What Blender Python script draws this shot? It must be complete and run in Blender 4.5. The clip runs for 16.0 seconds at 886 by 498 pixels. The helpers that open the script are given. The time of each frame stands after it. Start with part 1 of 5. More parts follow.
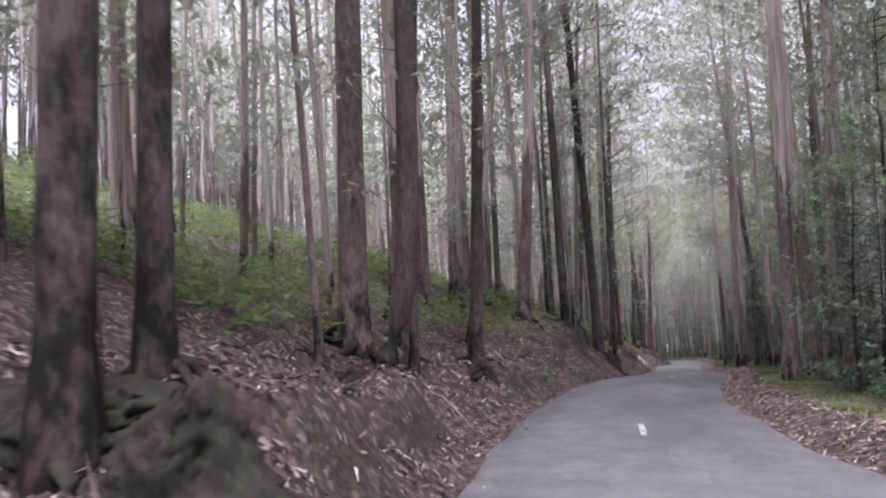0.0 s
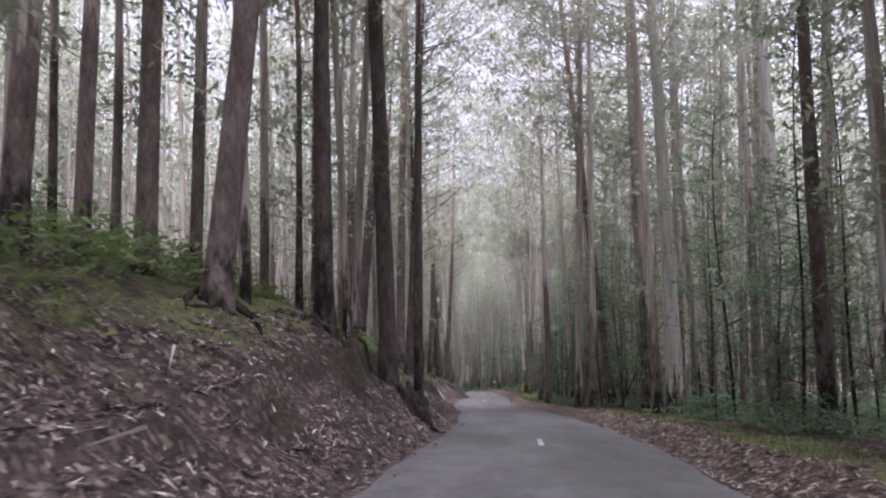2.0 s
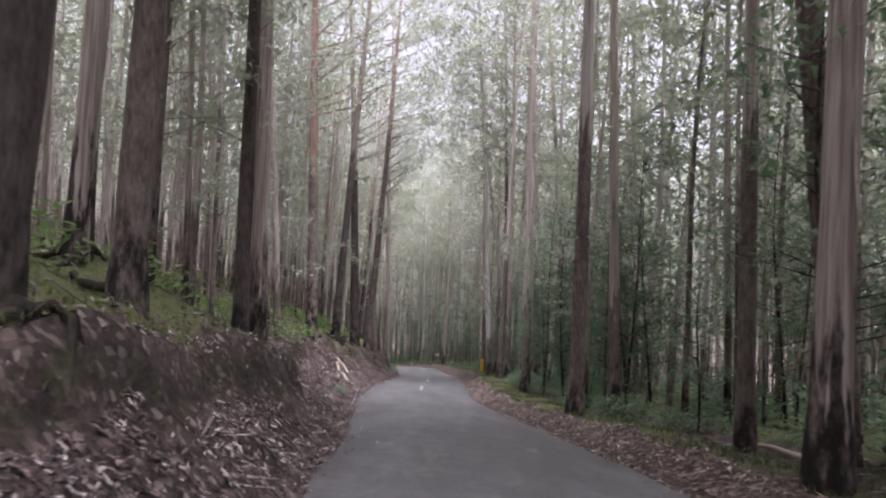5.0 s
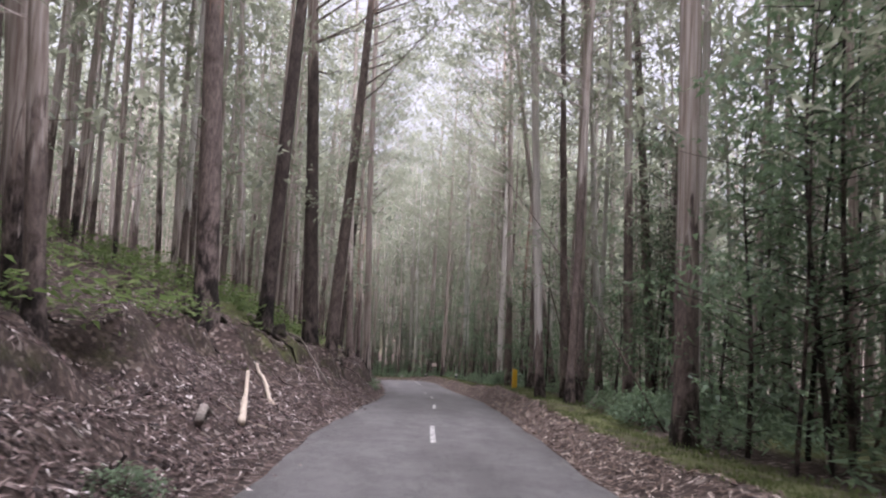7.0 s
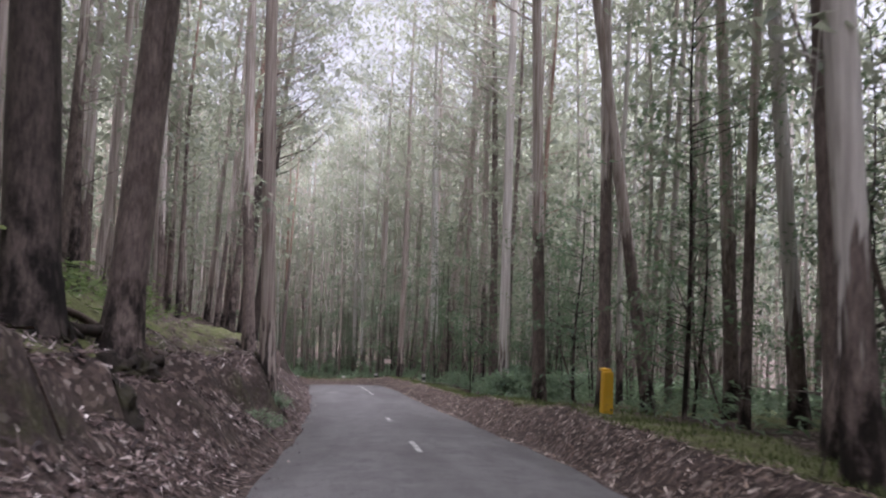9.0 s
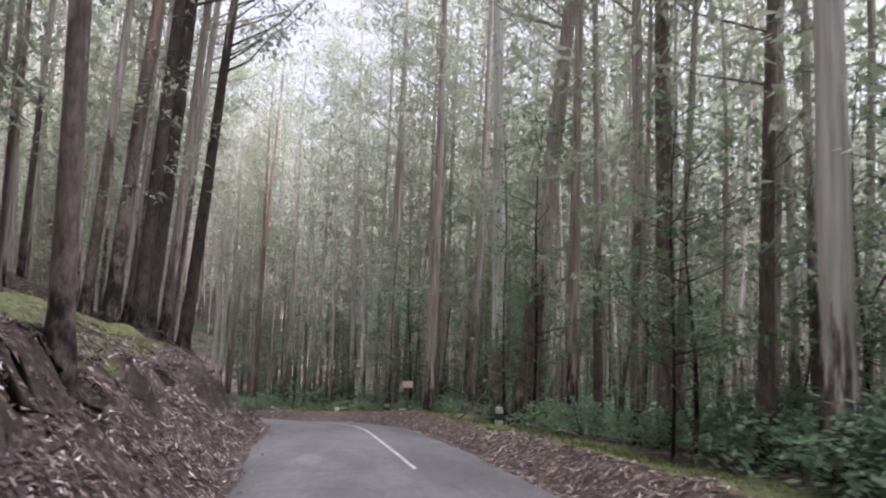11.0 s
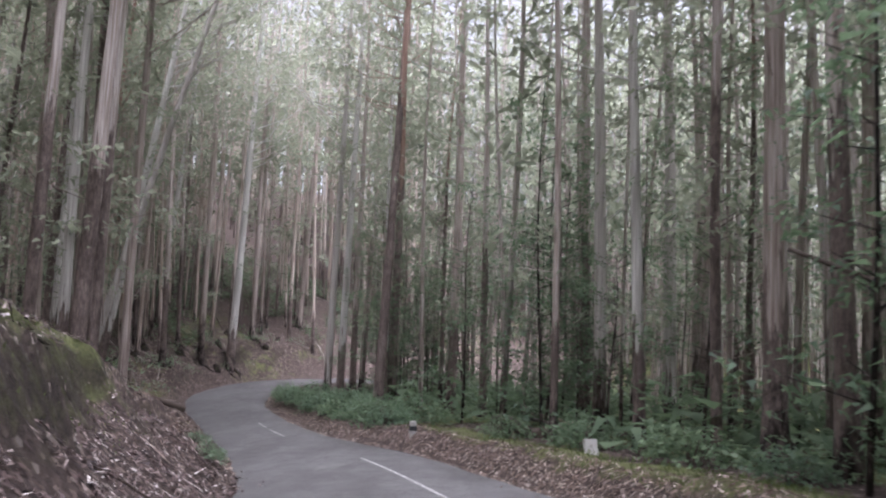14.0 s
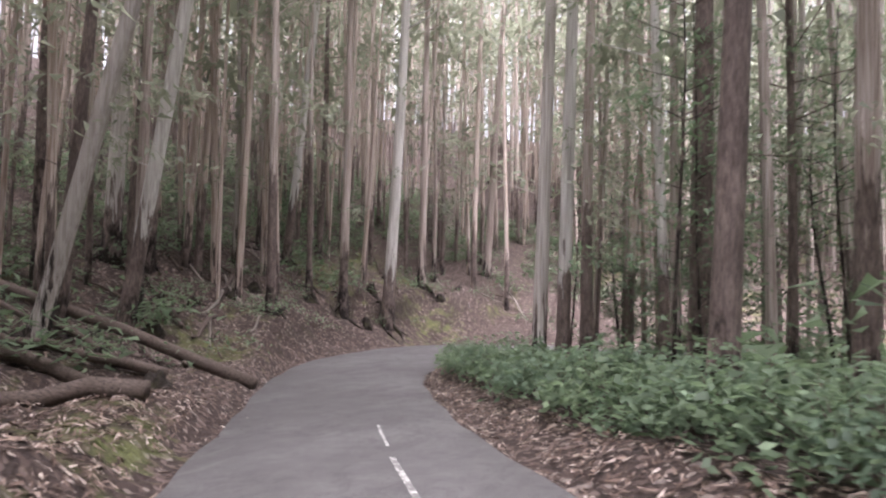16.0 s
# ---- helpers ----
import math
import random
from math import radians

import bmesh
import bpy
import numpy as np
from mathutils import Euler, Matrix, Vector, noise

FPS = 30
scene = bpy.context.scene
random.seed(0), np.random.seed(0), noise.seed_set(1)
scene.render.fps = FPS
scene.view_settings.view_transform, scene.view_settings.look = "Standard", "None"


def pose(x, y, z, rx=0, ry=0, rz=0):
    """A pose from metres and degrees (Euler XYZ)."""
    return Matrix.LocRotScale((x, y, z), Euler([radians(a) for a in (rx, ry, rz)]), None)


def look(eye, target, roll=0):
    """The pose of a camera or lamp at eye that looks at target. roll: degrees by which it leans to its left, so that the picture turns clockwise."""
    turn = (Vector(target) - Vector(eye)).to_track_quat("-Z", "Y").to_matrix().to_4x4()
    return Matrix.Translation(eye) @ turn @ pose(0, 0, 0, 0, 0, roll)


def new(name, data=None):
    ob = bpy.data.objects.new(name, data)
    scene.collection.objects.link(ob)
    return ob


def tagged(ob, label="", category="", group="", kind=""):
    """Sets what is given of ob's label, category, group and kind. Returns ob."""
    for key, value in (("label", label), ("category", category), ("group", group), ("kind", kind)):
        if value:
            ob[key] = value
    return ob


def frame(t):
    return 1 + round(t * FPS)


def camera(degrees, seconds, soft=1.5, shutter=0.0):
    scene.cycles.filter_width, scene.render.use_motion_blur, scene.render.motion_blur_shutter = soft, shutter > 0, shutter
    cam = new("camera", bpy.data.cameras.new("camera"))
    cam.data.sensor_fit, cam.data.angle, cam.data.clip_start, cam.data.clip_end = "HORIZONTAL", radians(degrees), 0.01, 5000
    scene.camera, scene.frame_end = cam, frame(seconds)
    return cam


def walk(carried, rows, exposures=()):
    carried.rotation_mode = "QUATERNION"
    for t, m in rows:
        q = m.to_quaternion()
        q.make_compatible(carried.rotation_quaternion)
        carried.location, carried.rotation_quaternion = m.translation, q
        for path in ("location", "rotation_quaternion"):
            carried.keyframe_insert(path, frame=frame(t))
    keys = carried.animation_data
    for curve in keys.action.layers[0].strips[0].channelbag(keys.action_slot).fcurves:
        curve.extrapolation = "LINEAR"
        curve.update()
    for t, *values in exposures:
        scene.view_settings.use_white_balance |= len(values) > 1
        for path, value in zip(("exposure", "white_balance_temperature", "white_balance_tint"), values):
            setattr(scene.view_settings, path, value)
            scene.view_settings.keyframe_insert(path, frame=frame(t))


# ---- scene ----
cam = camera(66.0, 16.0, soft=2.15, shutter=0.15)
PATH = [
    (0, (3.757, -71.451, 10.575), (3.032, -69.590, 10.675), -3.0),
    (0.5, (2.605, -66.676, 10.001), (2.051, -64.758, 10.128), -1.9),
    (1, (1.642, -61.792, 9.521), (1.253, -59.837, 9.678), -1.3),
    (1.5, (0.952, -56.712, 9.055), (0.699, -54.733, 9.203), -0.6),
    (2, (0.552, -51.581, 8.540), (0.409, -49.593, 8.701), -0.6),
    (2.5, (0.569, -46.409, 8.007), (0.505, -44.416, 8.163), -0.1),
    (3, (0.555, -41.337, 7.593), (0.557, -39.346, 7.777), -0.6),
    (3.5, (0.598, -36.251, 7.117), (0.597, -34.258, 7.287), 0.4),
    (4, (0.467, -31.178, 6.415), (0.490, -29.182, 6.550), 1.7),
    (4.5, (0.312, -26.039, 5.733), (0.320, -24.040, 5.812), 2.8),
    (7, (-0.762, 0.702, 2.321), (-0.723, 2.698, 2.441), 3.2),
    (7.5, (-1.091, 6.202, 1.606), (-0.996, 8.197, 1.707), 2.7),
    (8, (-1.254, 11.673, 1.062), (-1.111, 13.666, 1.157), 2.6),
    (8.5, (-1.261, 17.228, 0.536), (-1.066, 19.216, 0.635), 2.3),
    (11, (-1.989, 46.413, -2.928), (-1.770, 48.391, -2.736), 2.3),
    (11.5, (-2.294, 52.308, -3.595), (-2.131, 54.296, -3.454), 1.4),
    (12, (-2.544, 58.365, -4.198), (-2.463, 60.359, -4.064), 1.1),
    (12.5, (-2.919, 64.453, -4.733), (-2.913, 66.448, -4.593), 0.7),
    (13, (-3.500, 70.433, -5.378), (-3.578, 72.422, -5.189), 1.0),
    (13.5, (-4.241, 76.223, -6.117), (-4.402, 78.207, -5.925), 2.3),
    (14, (-5.188, 81.757, -6.986), (-5.455, 83.732, -6.826), 2.4),
    (14.5, (-6.474, 87.078, -7.791), (-6.861, 89.034, -7.631), 2.2),
    (15, (-8.047, 92.261, -8.628), (-8.551, 94.192, -8.506), 1.1),
    (15.5, (-9.962, 97.345, -9.477), (-10.606, 99.236, -9.382), 1.2),
    (16, (-12.100, 102.188, -10.303), (-12.889, 104.024, -10.219), 1.6),
]
walk(cam, [(t, look(eye, target, roll)) for t, eye, target, roll in PATH],
     ((0, 2.5, 5830, 29), (2, 2.5, 5830, 29), (4, 2.52, 5900, 26), (7.5, 2.4, 6030, 26), (8.7, 2.37, 5920, 26), (11.5, 2.45, 5860, 22), (13.2, 2.38, 5780, 22), (14, 2.5, 5780, 23), (15, 2.62, 6000, 25), (16, 3.0, 6180, 26)))


# ---- world and light ----
world = bpy.data.worlds.new("world")
scene.world = world
world.use_nodes = True
wt = world.node_tree
sky = wt.nodes.new("ShaderNodeTexSky")
sky.sky_type, sky.sun_disc = "NISHITA", False
sky.sun_elevation, sky.sun_rotation = radians(78), radians(152)
sky.air_density, sky.dust_density, sky.ozone_density = 1.0, 6.0, 0.6
soften = wt.nodes.new("ShaderNodeHueSaturation")
soften.inputs["Saturation"].default_value = 0.12
wt.links.new(sky.outputs[0], soften.inputs["Color"])
wt.links.new(soften.outputs[0], wt.nodes["Background"].inputs[0])
wt.nodes["Background"].inputs[1].default_value = 0.062
sun = new("sun", bpy.data.lights.new("sun", "SUN"))
sun.data.energy, sun.data.angle, sun.data.color = 2.5, radians(55), (1.0, 0.985, 0.96)
sun.matrix_world = look((0, 0, 50), (-5, 9.4, 0))


# ---- lie of the land ----
# middle of the road: x, y, height
ROAD = [(26, -135, 17.2), (15, -100, 12.4), (6.6, -75, 9.3), (3.05, -62, 7.9), (2.2, -57, 7.4), (1.55, -52, 6.92),
        (1.2, -46, 6.36), (1.3, -41, 5.9), (1.6, -34, 5.1), (1.65, -26, 4.08), (1.35, -16, 2.83), (0.9, -6, 1.53), (0.2, 2, 0.5),
        (-0.4, 9, -0.32), (-0.5, 17, -1.09), (-0.3, 26.5, -2.15), (-0.2, 36, -3.3), (-0.6, 46.4, -4.56), (-1.2, 56, -5.63),
        (-2.0, 64.5, -6.4), (-2.7, 73, -7.38), (-3.9, 82, -8.68), (-5.4, 88.5, -9.67), (-7.7, 95, -10.75), (-10.7, 101.5, -11.75),
        (-14.8, 107.3, -12.42), (-18.75, 113.3, -12.95), (-23.1, 120.85, -13.45), (-25.6, 128.5, -13.8), (-25.8, 136, -14.1),
        (-22.5, 144, -14.5), (-15, 151, -15.0), (-4, 157, -15.6)]


def smooth_line(points, step=1.0):
    """Points every step metres or so along a soft curve through the given ones."""
    p = np.array(points, float)
    out = []
    for k in range(len(p) - 1):
        a, b, c, d = p[max(k - 1, 0)], p[k], p[k + 1], p[min(k + 2, len(p) - 1)]
        n = max(2, int(np.linalg.norm(c - b) / step))
        for u in np.arange(n) / n:
            out.append(0.5 * (2 * b + (c - a) * u + (2 * a - 5 * b + 4 * c - d) * u ** 2 + (3 * b - 3 * c + d - a) * u ** 3))
    out.append(p[-1])
    return np.array(out)


LINE = smooth_line(ROAD)
_t = np.gradient(LINE[:, :2], axis=0)
TANG = _t / np.linalg.norm(_t, axis=1)[:, None]
GRADE = np.gradient(LINE[:, 2]) / np.maximum(np.linalg.norm(_t, axis=1), 1e-6)
BANK_Y = (-150, -75, -44, -38, -32, -27.5, -23, -14, -6, 0, 12, 18, 26, 34, 46, 58, 66, 74, 80, 86, 98, 101, 105, 110, 120, 128, 138, 175)
BANK_H = (1.1, 1.1, 1.2, 2.1, 2.5, 2.5, 1.9, 2.0, 1.8, 1.8, 2.2, 2.5, 2.1, 1.7, 1.7, 1.9, 2.1, 2.1, 2.3, 2.5, 2.6, 2.5, 1.4, 0.3, 0.3, 1.7, 2.5, 2.4)
BANK_S = (0.34, 0.34, 0.34, 0.32, 0.30, 0.30, 0.33, 0.33, 0.33, 0.32, 0.33, 0.33, 0.33, 0.32, 0.30, 0.28, 0.28, 0.33, 0.42, 0.44, 0.30, 0.24, 0.16, 0.15, 0.26, 0.42, 0.44, 0.40)
VERGE_Y = (-150, 0, 18, 28, 40, 50, 60, 70, 80, 104, 110, 175)
VERGE_H = (0.35, 0.35, 0.3, 0.6, 0.8, 0.6, 0.4, 0.4, 0.65, 0.65, 0.35, 0.35)


def half(s):
    """Half the road's width, wider through the bend."""
    return np.interp(s, (84, 93, 102, 108, 116, 124), (2.65, 3.2, 2.95, 2.12, 2.12, 2.5))


def beside(x, y):
    """Signed distance from the middle of the road (left is negative), the road's height there, and the y of that spot."""
    x, y = np.asarray(x, float), np.asarray(y, float)
    dist, high, along = np.zeros(x.size), np.zeros(x.size), np.zeros(x.size)
    fx, fy = x.ravel(), y.ravel()
    for i in range(0, x.size, 4000):
        cut = slice(i, i + 4000)
        dx, dy = fx[cut, None] - LINE[:, 0], fy[cut, None] - LINE[:, 1]
        sq = dx * dx + dy * dy
        k = sq.argmin(1)
        row = np.arange(len(k))
        dx, dy, sq = dx[row, k], dy[row, k], sq[row, k]
        dist[cut] = np.sign(dx * TANG[k, 1] - dy * TANG[k, 0]) * np.sqrt(sq)
        high[cut] = LINE[k, 2] + np.clip(dx * TANG[k, 0] + dy * TANG[k, 1], -1.5, 1.5) * GRADE[k]
        along[cut] = LINE[k, 1]
    return dist.reshape(x.shape), high.reshape(x.shape), along.reshape(x.shape)


def lumps(x, y, cell, salt):
    """Soft random bumps about cell metres apart, from -1 to 1."""
    u, v = np.asarray(x, float) / cell + salt, np.asarray(y, float) / cell - salt
    i, j = np.floor(u), np.floor(v)
    a, b = u - i, v - j
    a, b = a * a * (3 - 2 * a), b * b * (3 - 2 * b)

    def at(p, q):
        h = np.sin(p * 127.1 + q * 311.7 + salt * 17.3) * 43758.5453
        return 2 * (h - np.floor(h)) - 1

    return (at(i, j) * (1 - a) + at(i + 1, j) * a) * (1 - b) + (at(i, j + 1) * (1 - a) + at(i + 1, j + 1) * a) * b


def rumple(x, y):
    return 1.1 * lumps(x, y, 2.3, 3.0) + 0.8 * lumps(x, y, 1.05, 7.0) + 0.5 * lumps(x, y, 0.55, 11.0)


def land(x, y):
    """Height of the ground."""
    d, z, s = beside(x, y)
    bank = np.interp(s, BANK_Y, BANK_H)
    slope = np.interp(s, BANK_Y, BANK_S)
    w = half(s)
    l = np.maximum(-d - w - 0.25 + 0.15 * np.sin(s * 0.9), 0)
    l = l * np.interp(s, (-3, 5, 21, 26), (1, 0.55, 0.55, 1))
    spill = np.minimum(0.58 * bank, 0.7 * l)
    lip = l - bank * 0.88 - 0.1 + 0.75 * lumps(s, s * 0.3, 3.1, 5.0) + 0.45 * lumps(x, y, 0.9, 9.0)
    cut = 0.42 * bank * 0.5 * (1 + np.tanh(lip / (0.19 + 0.1 * lumps(s, l, 4.0, 2.0))))
    rise = spill + cut * (l > 0) + np.where(l > 2.3, (np.minimum(l, 70) - 2.3) * slope, 0) + np.where(s < 102, 0.19, 0) * np.clip(l - 2.3, 0, 2.7)
    r = np.maximum(d - w - 0.3, 0)
    fall = -0.06 * np.minimum(r, 3) - 0.03 * np.clip(r - 3, 0, 12) - 0.10 * np.clip(r - 15, 0, 50)
    rise = rise + np.interp(s, VERGE_Y, VERGE_H) * np.clip(r / 0.8, 0, 1)
    rough = np.clip((np.abs(d) - w - 0.1) / 1.2, 0, 1) * np.where((d < 0) & (d > -8), 0.27, 0.10)
    return z + rise + fall + rough * rumple(np.asarray(x), np.asarray(y)) - 0.06 * (np.abs(d) < w + 0.3)


# ---- materials ----

def material(name, rough=0.9):
    m = bpy.data.materials.new(name)
    m.use_nodes = True
    b = m.node_tree.nodes["Principled BSDF"]
    b.inputs["Roughness"].default_value = rough
    b.inputs["Specular IOR Level"].default_value = 0.25
    return m, m.node_tree.nodes, m.node_tree.links, b


def noise_node(n, l, coord, scale, detail=4.0, rough=0.6, stretch=None):
    if stretch:
        mp = n.new("ShaderNodeMapping")
        mp.inputs["Scale"].default_value = stretch
        l.new(coord, mp.inputs["Vector"])
        coord = mp.outputs[0]
    t = n.new("ShaderNodeTexNoise")
    t.inputs["Scale"].default_value, t.inputs["Detail"].default_value, t.inputs["Roughness"].default_value = scale, detail, rough
    l.new(coord, t.inputs["Vector"])
    return t.outputs["Fac"]


def ramp(n, l, fac, *stops):
    r = n.new("ShaderNodeValToRGB")
    e = r.color_ramp.elements
    while len(e) < len(stops):
        e.new(0.5)
    for k, (p, c) in enumerate(stops):
        e[k].position, e[k].color = p, (*c, 1) if len(c) == 3 else c
    l.new(fac, r.inputs[0])
    return r.outputs[0]


def mix(n, l, fac, a, b, mode="MIX"):
    x = n.new("ShaderNodeMix")
    x.data_type, x.blend_type = "RGBA", mode
    for value, spot in ((fac, 0), (a, 6), (b, 7)):
        if isinstance(value, (int, float)):
            x.inputs[spot].default_value = value
        elif isinstance(value, tuple):
            x.inputs[spot].default_value = (*value, 1)
        else:
            l.new(value, x.inputs[spot])
    return x.outputs[2]


def sums(n, l, op, a, b, clamp=False):
    x = n.new("ShaderNodeMath")
    x.operation, x.use_clamp = op, clamp
    for k, v in enumerate((a, b)):
        if isinstance(v, (int, float)):
            x.inputs[k].default_value = v
        else:
            l.new(v, x.inputs[k])
    return x.outputs[0]


def bump(n, l, b, height, strength=0.5, distance=0.02):
    x = n.new("ShaderNodeBump")
    x.inputs["Strength"].default_value, x.inputs["Distance"].default_value = strength, distance
    l.new(height, x.inputs["Height"])
    l.new(x.outputs[0], b.inputs["Normal"])


def coords(n, which="Object"):
    return n.new("ShaderNodeTexCoord").outputs[which]


def bark_material(name, low, high, skin_a, skin_b, tint=1.0):
    """Eucalypt bark: rough brown bark up to a ragged height between low and high, smooth streaked skin above it.
    Meshes carry the height above the root (up) and a number for each tree (tone)."""
    m, n, l, b = material(name, 0.85)
    co = coords(n)
    info = n.new("ShaderNodeObjectInfo")
    up_at, tone_at = n.new("ShaderNodeAttribute"), n.new("ShaderNodeAttribute")
    up_at.attribute_name, tone_at.attribute_name = "up", "tone"
    chance = sums(n, l, "FRACT", sums(n, l, "ADD", info.outputs["Random"], tone_at.outputs["Fac"]), 0.0)
    edge = sums(n, l, "ADD", sums(n, l, "MULTIPLY", chance, high - low), low)
    ragged = sums(n, l, "MULTIPLY", sums(n, l, "SUBTRACT", noise_node(n, l, co, 1.6, 4, 0.65, (3, 3, 0.35)), 0.5), 9.0)
    up = sums(n, l, "ADD", sums(n, l, "SUBTRACT", up_at.outputs["Fac"], edge), ragged)
    fac = sums(n, l, "MULTIPLY", up, 1.6, True)
    grain = noise_node(n, l, co, 7.0, 6, 0.75, (2.6, 2.6, 0.6))
    blot = ramp(n, l, noise_node(n, l, co, 1.7, 5, 0.68, (2, 2, 0.9)), (0.36, (0, 0, 0)), (0.64, (1, 1, 1)))
    rough = mix(n, l, blot, ramp(n, l, grain, (0.3, (0.036, 0.028, 0.026)), (0.72, (0.15, 0.115, 0.103))),
                ramp(n, l, grain, (0.3, (0.09, 0.072, 0.066)), (0.72, (0.30, 0.235, 0.21))))
    soot = ramp(n, l, sums(n, l, "ADD", sums(n, l, "MULTIPLY", up_at.outputs["Fac"], sums(n, l, "ADD", sums(n, l, "MULTIPLY", chance, 0.6), 0.12)), sums(n, l, "MULTIPLY", blot, 0.8)), (0.45, (0.15, 0.145, 0.145)), (1.4, (1, 1, 1)))
    rough = mix(n, l, 1.0, rough, soot, "MULTIPLY")
    rough = mix(n, l, 1.0, rough, (tint, tint, tint), "MULTIPLY")
    streak = noise_node(n, l, co, 2.2, 5, 0.6, (7, 7, 0.22))
    skin = mix(n, l, ramp(n, l, streak, (0.38, (0, 0, 0)), (0.62, (1, 1, 1))), skin_a, skin_b)
    skin = mix(n, l, 1.0, skin, ramp(n, l, chance, (0, (0.68, 0.64, 0.62)), (0.5, (0.9, 0.87, 0.85)), (1, (1.0, 1.0, 1.0))), "MULTIPLY")
    l.new(mix(n, l, fac, rough, skin), b.inputs["Base Color"])
    bump(n, l, b, mix(n, l, fac, grain, streak), 0.7, 0.03)
    return m


BARK = bark_material("bark", 0.8, 9.0, (0.28, 0.225, 0.20), (0.56, 0.51, 0.48))
BARK_RED = bark_material("reddish_bark", 9.0, 24.0, (0.24, 0.15, 0.12), (0.42, 0.31, 0.26))
# paler bark copy: stronger light on the open hillside put into its tones
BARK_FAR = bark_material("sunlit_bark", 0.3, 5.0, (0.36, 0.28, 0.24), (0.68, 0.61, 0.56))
BARK_PALE = bark_material("pale_bark", 0.8, 3.6, (0.42, 0.395, 0.37), (0.64, 0.625, 0.60))

# deep forest bark, lightened in colour in place of haze between the trunks
BARK_GREY = bark_material("hazed_grey_bark", 0.3, 5.5, (0.31, 0.26, 0.235), (0.60, 0.56, 0.53))
BARK_DARK = bark_material("fire_scarred_bark", 11.0, 22.0, (0.20, 0.16, 0.14), (0.42, 0.37, 0.34), 0.5)


def burnt_material():
    m, n, l, b = material("charred_wood", 0.95)
    co = coords(n)
    g = noise_node(n, l, co, 7.0, 6, 0.7, (2, 2, 0.6))
    moss = noise_node(n, l, co, 2.5, 3)
    c = ramp(n, l, g, (0.3, (0.008, 0.007, 0.006)), (0.75, (0.048, 0.037, 0.031)))
    l.new(mix(n, l, ramp(n, l, moss, (0.50, (0, 0, 0)), (0.66, (0.8, 0.8, 0.8))), c, (0.038, 0.037, 0.018)), b.inputs["Base Color"])
    bump(n, l, b, g, 0.9, 0.05)
    return m


def wood_material(name, dark, light):
    m, n, l, b = material(name, 0.8)
    co = coords(n)
    g = noise_node(n, l, co, 6.0, 5, 0.65, (1, 6, 6))
    l.new(ramp(n, l, g, (0.3, dark), (0.7, light)), b.inputs["Base Color"])
    bump(n, l, b, g, 0.5, 0.02)
    return m


CHAR = burnt_material()
DEADWOOD = wood_material("weathered_wood", (0.10, 0.085, 0.075), (0.28, 0.245, 0.215))
PALEWOOD = wood_material("stripped_wood", (0.27, 0.215, 0.17), (0.52, 0.45, 0.375))
DARKLOG = wood_material("dark_log_bark", (0.035, 0.027, 0.023), (0.13, 0.10, 0.083))


def leaf_material(name, dark, light, through_colour, shine=0.45):
    m, n, l, b = material(name, shine)
    geo = n.new("ShaderNodeNewGeometry")
    col = ramp(n, l, geo.outputs["Random Per Island"], (0.0, dark), (0.85, light), (1.0, tuple(1.5 * v for v in light)))
    info = n.new("ShaderNodeObjectInfo")
    col = mix(n, l, 1.0, col, ramp(n, l, info.outputs["Random"], (0, (0.75, 0.8, 0.8)), (1, (1.2, 1.15, 1.0))), "MULTIPLY")
    l.new(col, b.inputs["Base Color"])
    tr = n.new("ShaderNodeBsdfTranslucent")
    tr.inputs[0].default_value = (*through_colour, 1)
    sh = n.new("ShaderNodeMixShader")
    sh.inputs[0].default_value = 0.45
    l.new(b.outputs[0], sh.inputs[1])
    l.new(tr.outputs[0], sh.inputs[2])
    l.new(sh.outputs[0], n["Material Output"].inputs[0])
    return m


LEAF = leaf_material("gum_leaf", (0.088, 0.104, 0.08), (0.195, 0.214, 0.168), (0.345, 0.37, 0.265), 0.5)
LEAF_BRIGHT = leaf_material("bright_leaf", (0.05, 0.078, 0.03), (0.12, 0.155, 0.06), (0.13, 0.19, 0.065), 0.65)
LEAF_DARK = leaf_material("shrub_leaf", (0.045, 0.074, 0.048), (0.12, 0.17, 0.115), (0.17, 0.24, 0.135), 0.5)
GRASS = leaf_material("grass_blade", (0.04, 0.056, 0.024), (0.10, 0.122, 0.052), (0.10, 0.13, 0.045), 0.7)


def litter_material(name, *stops):
    """Dead leaves, each of a colour of its own, from dark ones to pale ones."""
    m, n, l, b = material(name, 0.6)
    geo = n.new("ShaderNodeNewGeometry")
    base = ramp(n, l, geo.outputs["Random Per Island"], *stops)
    spots = noise_node(n, l, coords(n), 40.0, 3, 0.6)
    l.new(mix(n, l, 1.0, base, ramp(n, l, spots, (0.3, (0.6, 0.58, 0.56)), (0.65, (1.15, 1.15, 1.15))), "MULTIPLY"), b.inputs["Base Color"])
    return m


# bank leaves: shade of the bank in the dark tones, glints in the palest
LITTER = litter_material("shaded_dead_leaf", (0.0, (0.015, 0.010, 0.010)), (0.4, (0.050, 0.032, 0.030)), (0.72, (0.115, 0.078, 0.072)), (0.91, (0.27, 0.215, 0.20)), (1.0, (0.52, 0.48, 0.46)))
LITTER_DRY = litter_material("dry_dead_leaf", (0.0, (0.035, 0.022, 0.018)), (0.4, (0.11, 0.074, 0.058)), (0.75, (0.215, 0.16, 0.13)), (1.0, (0.45, 0.39, 0.345)))


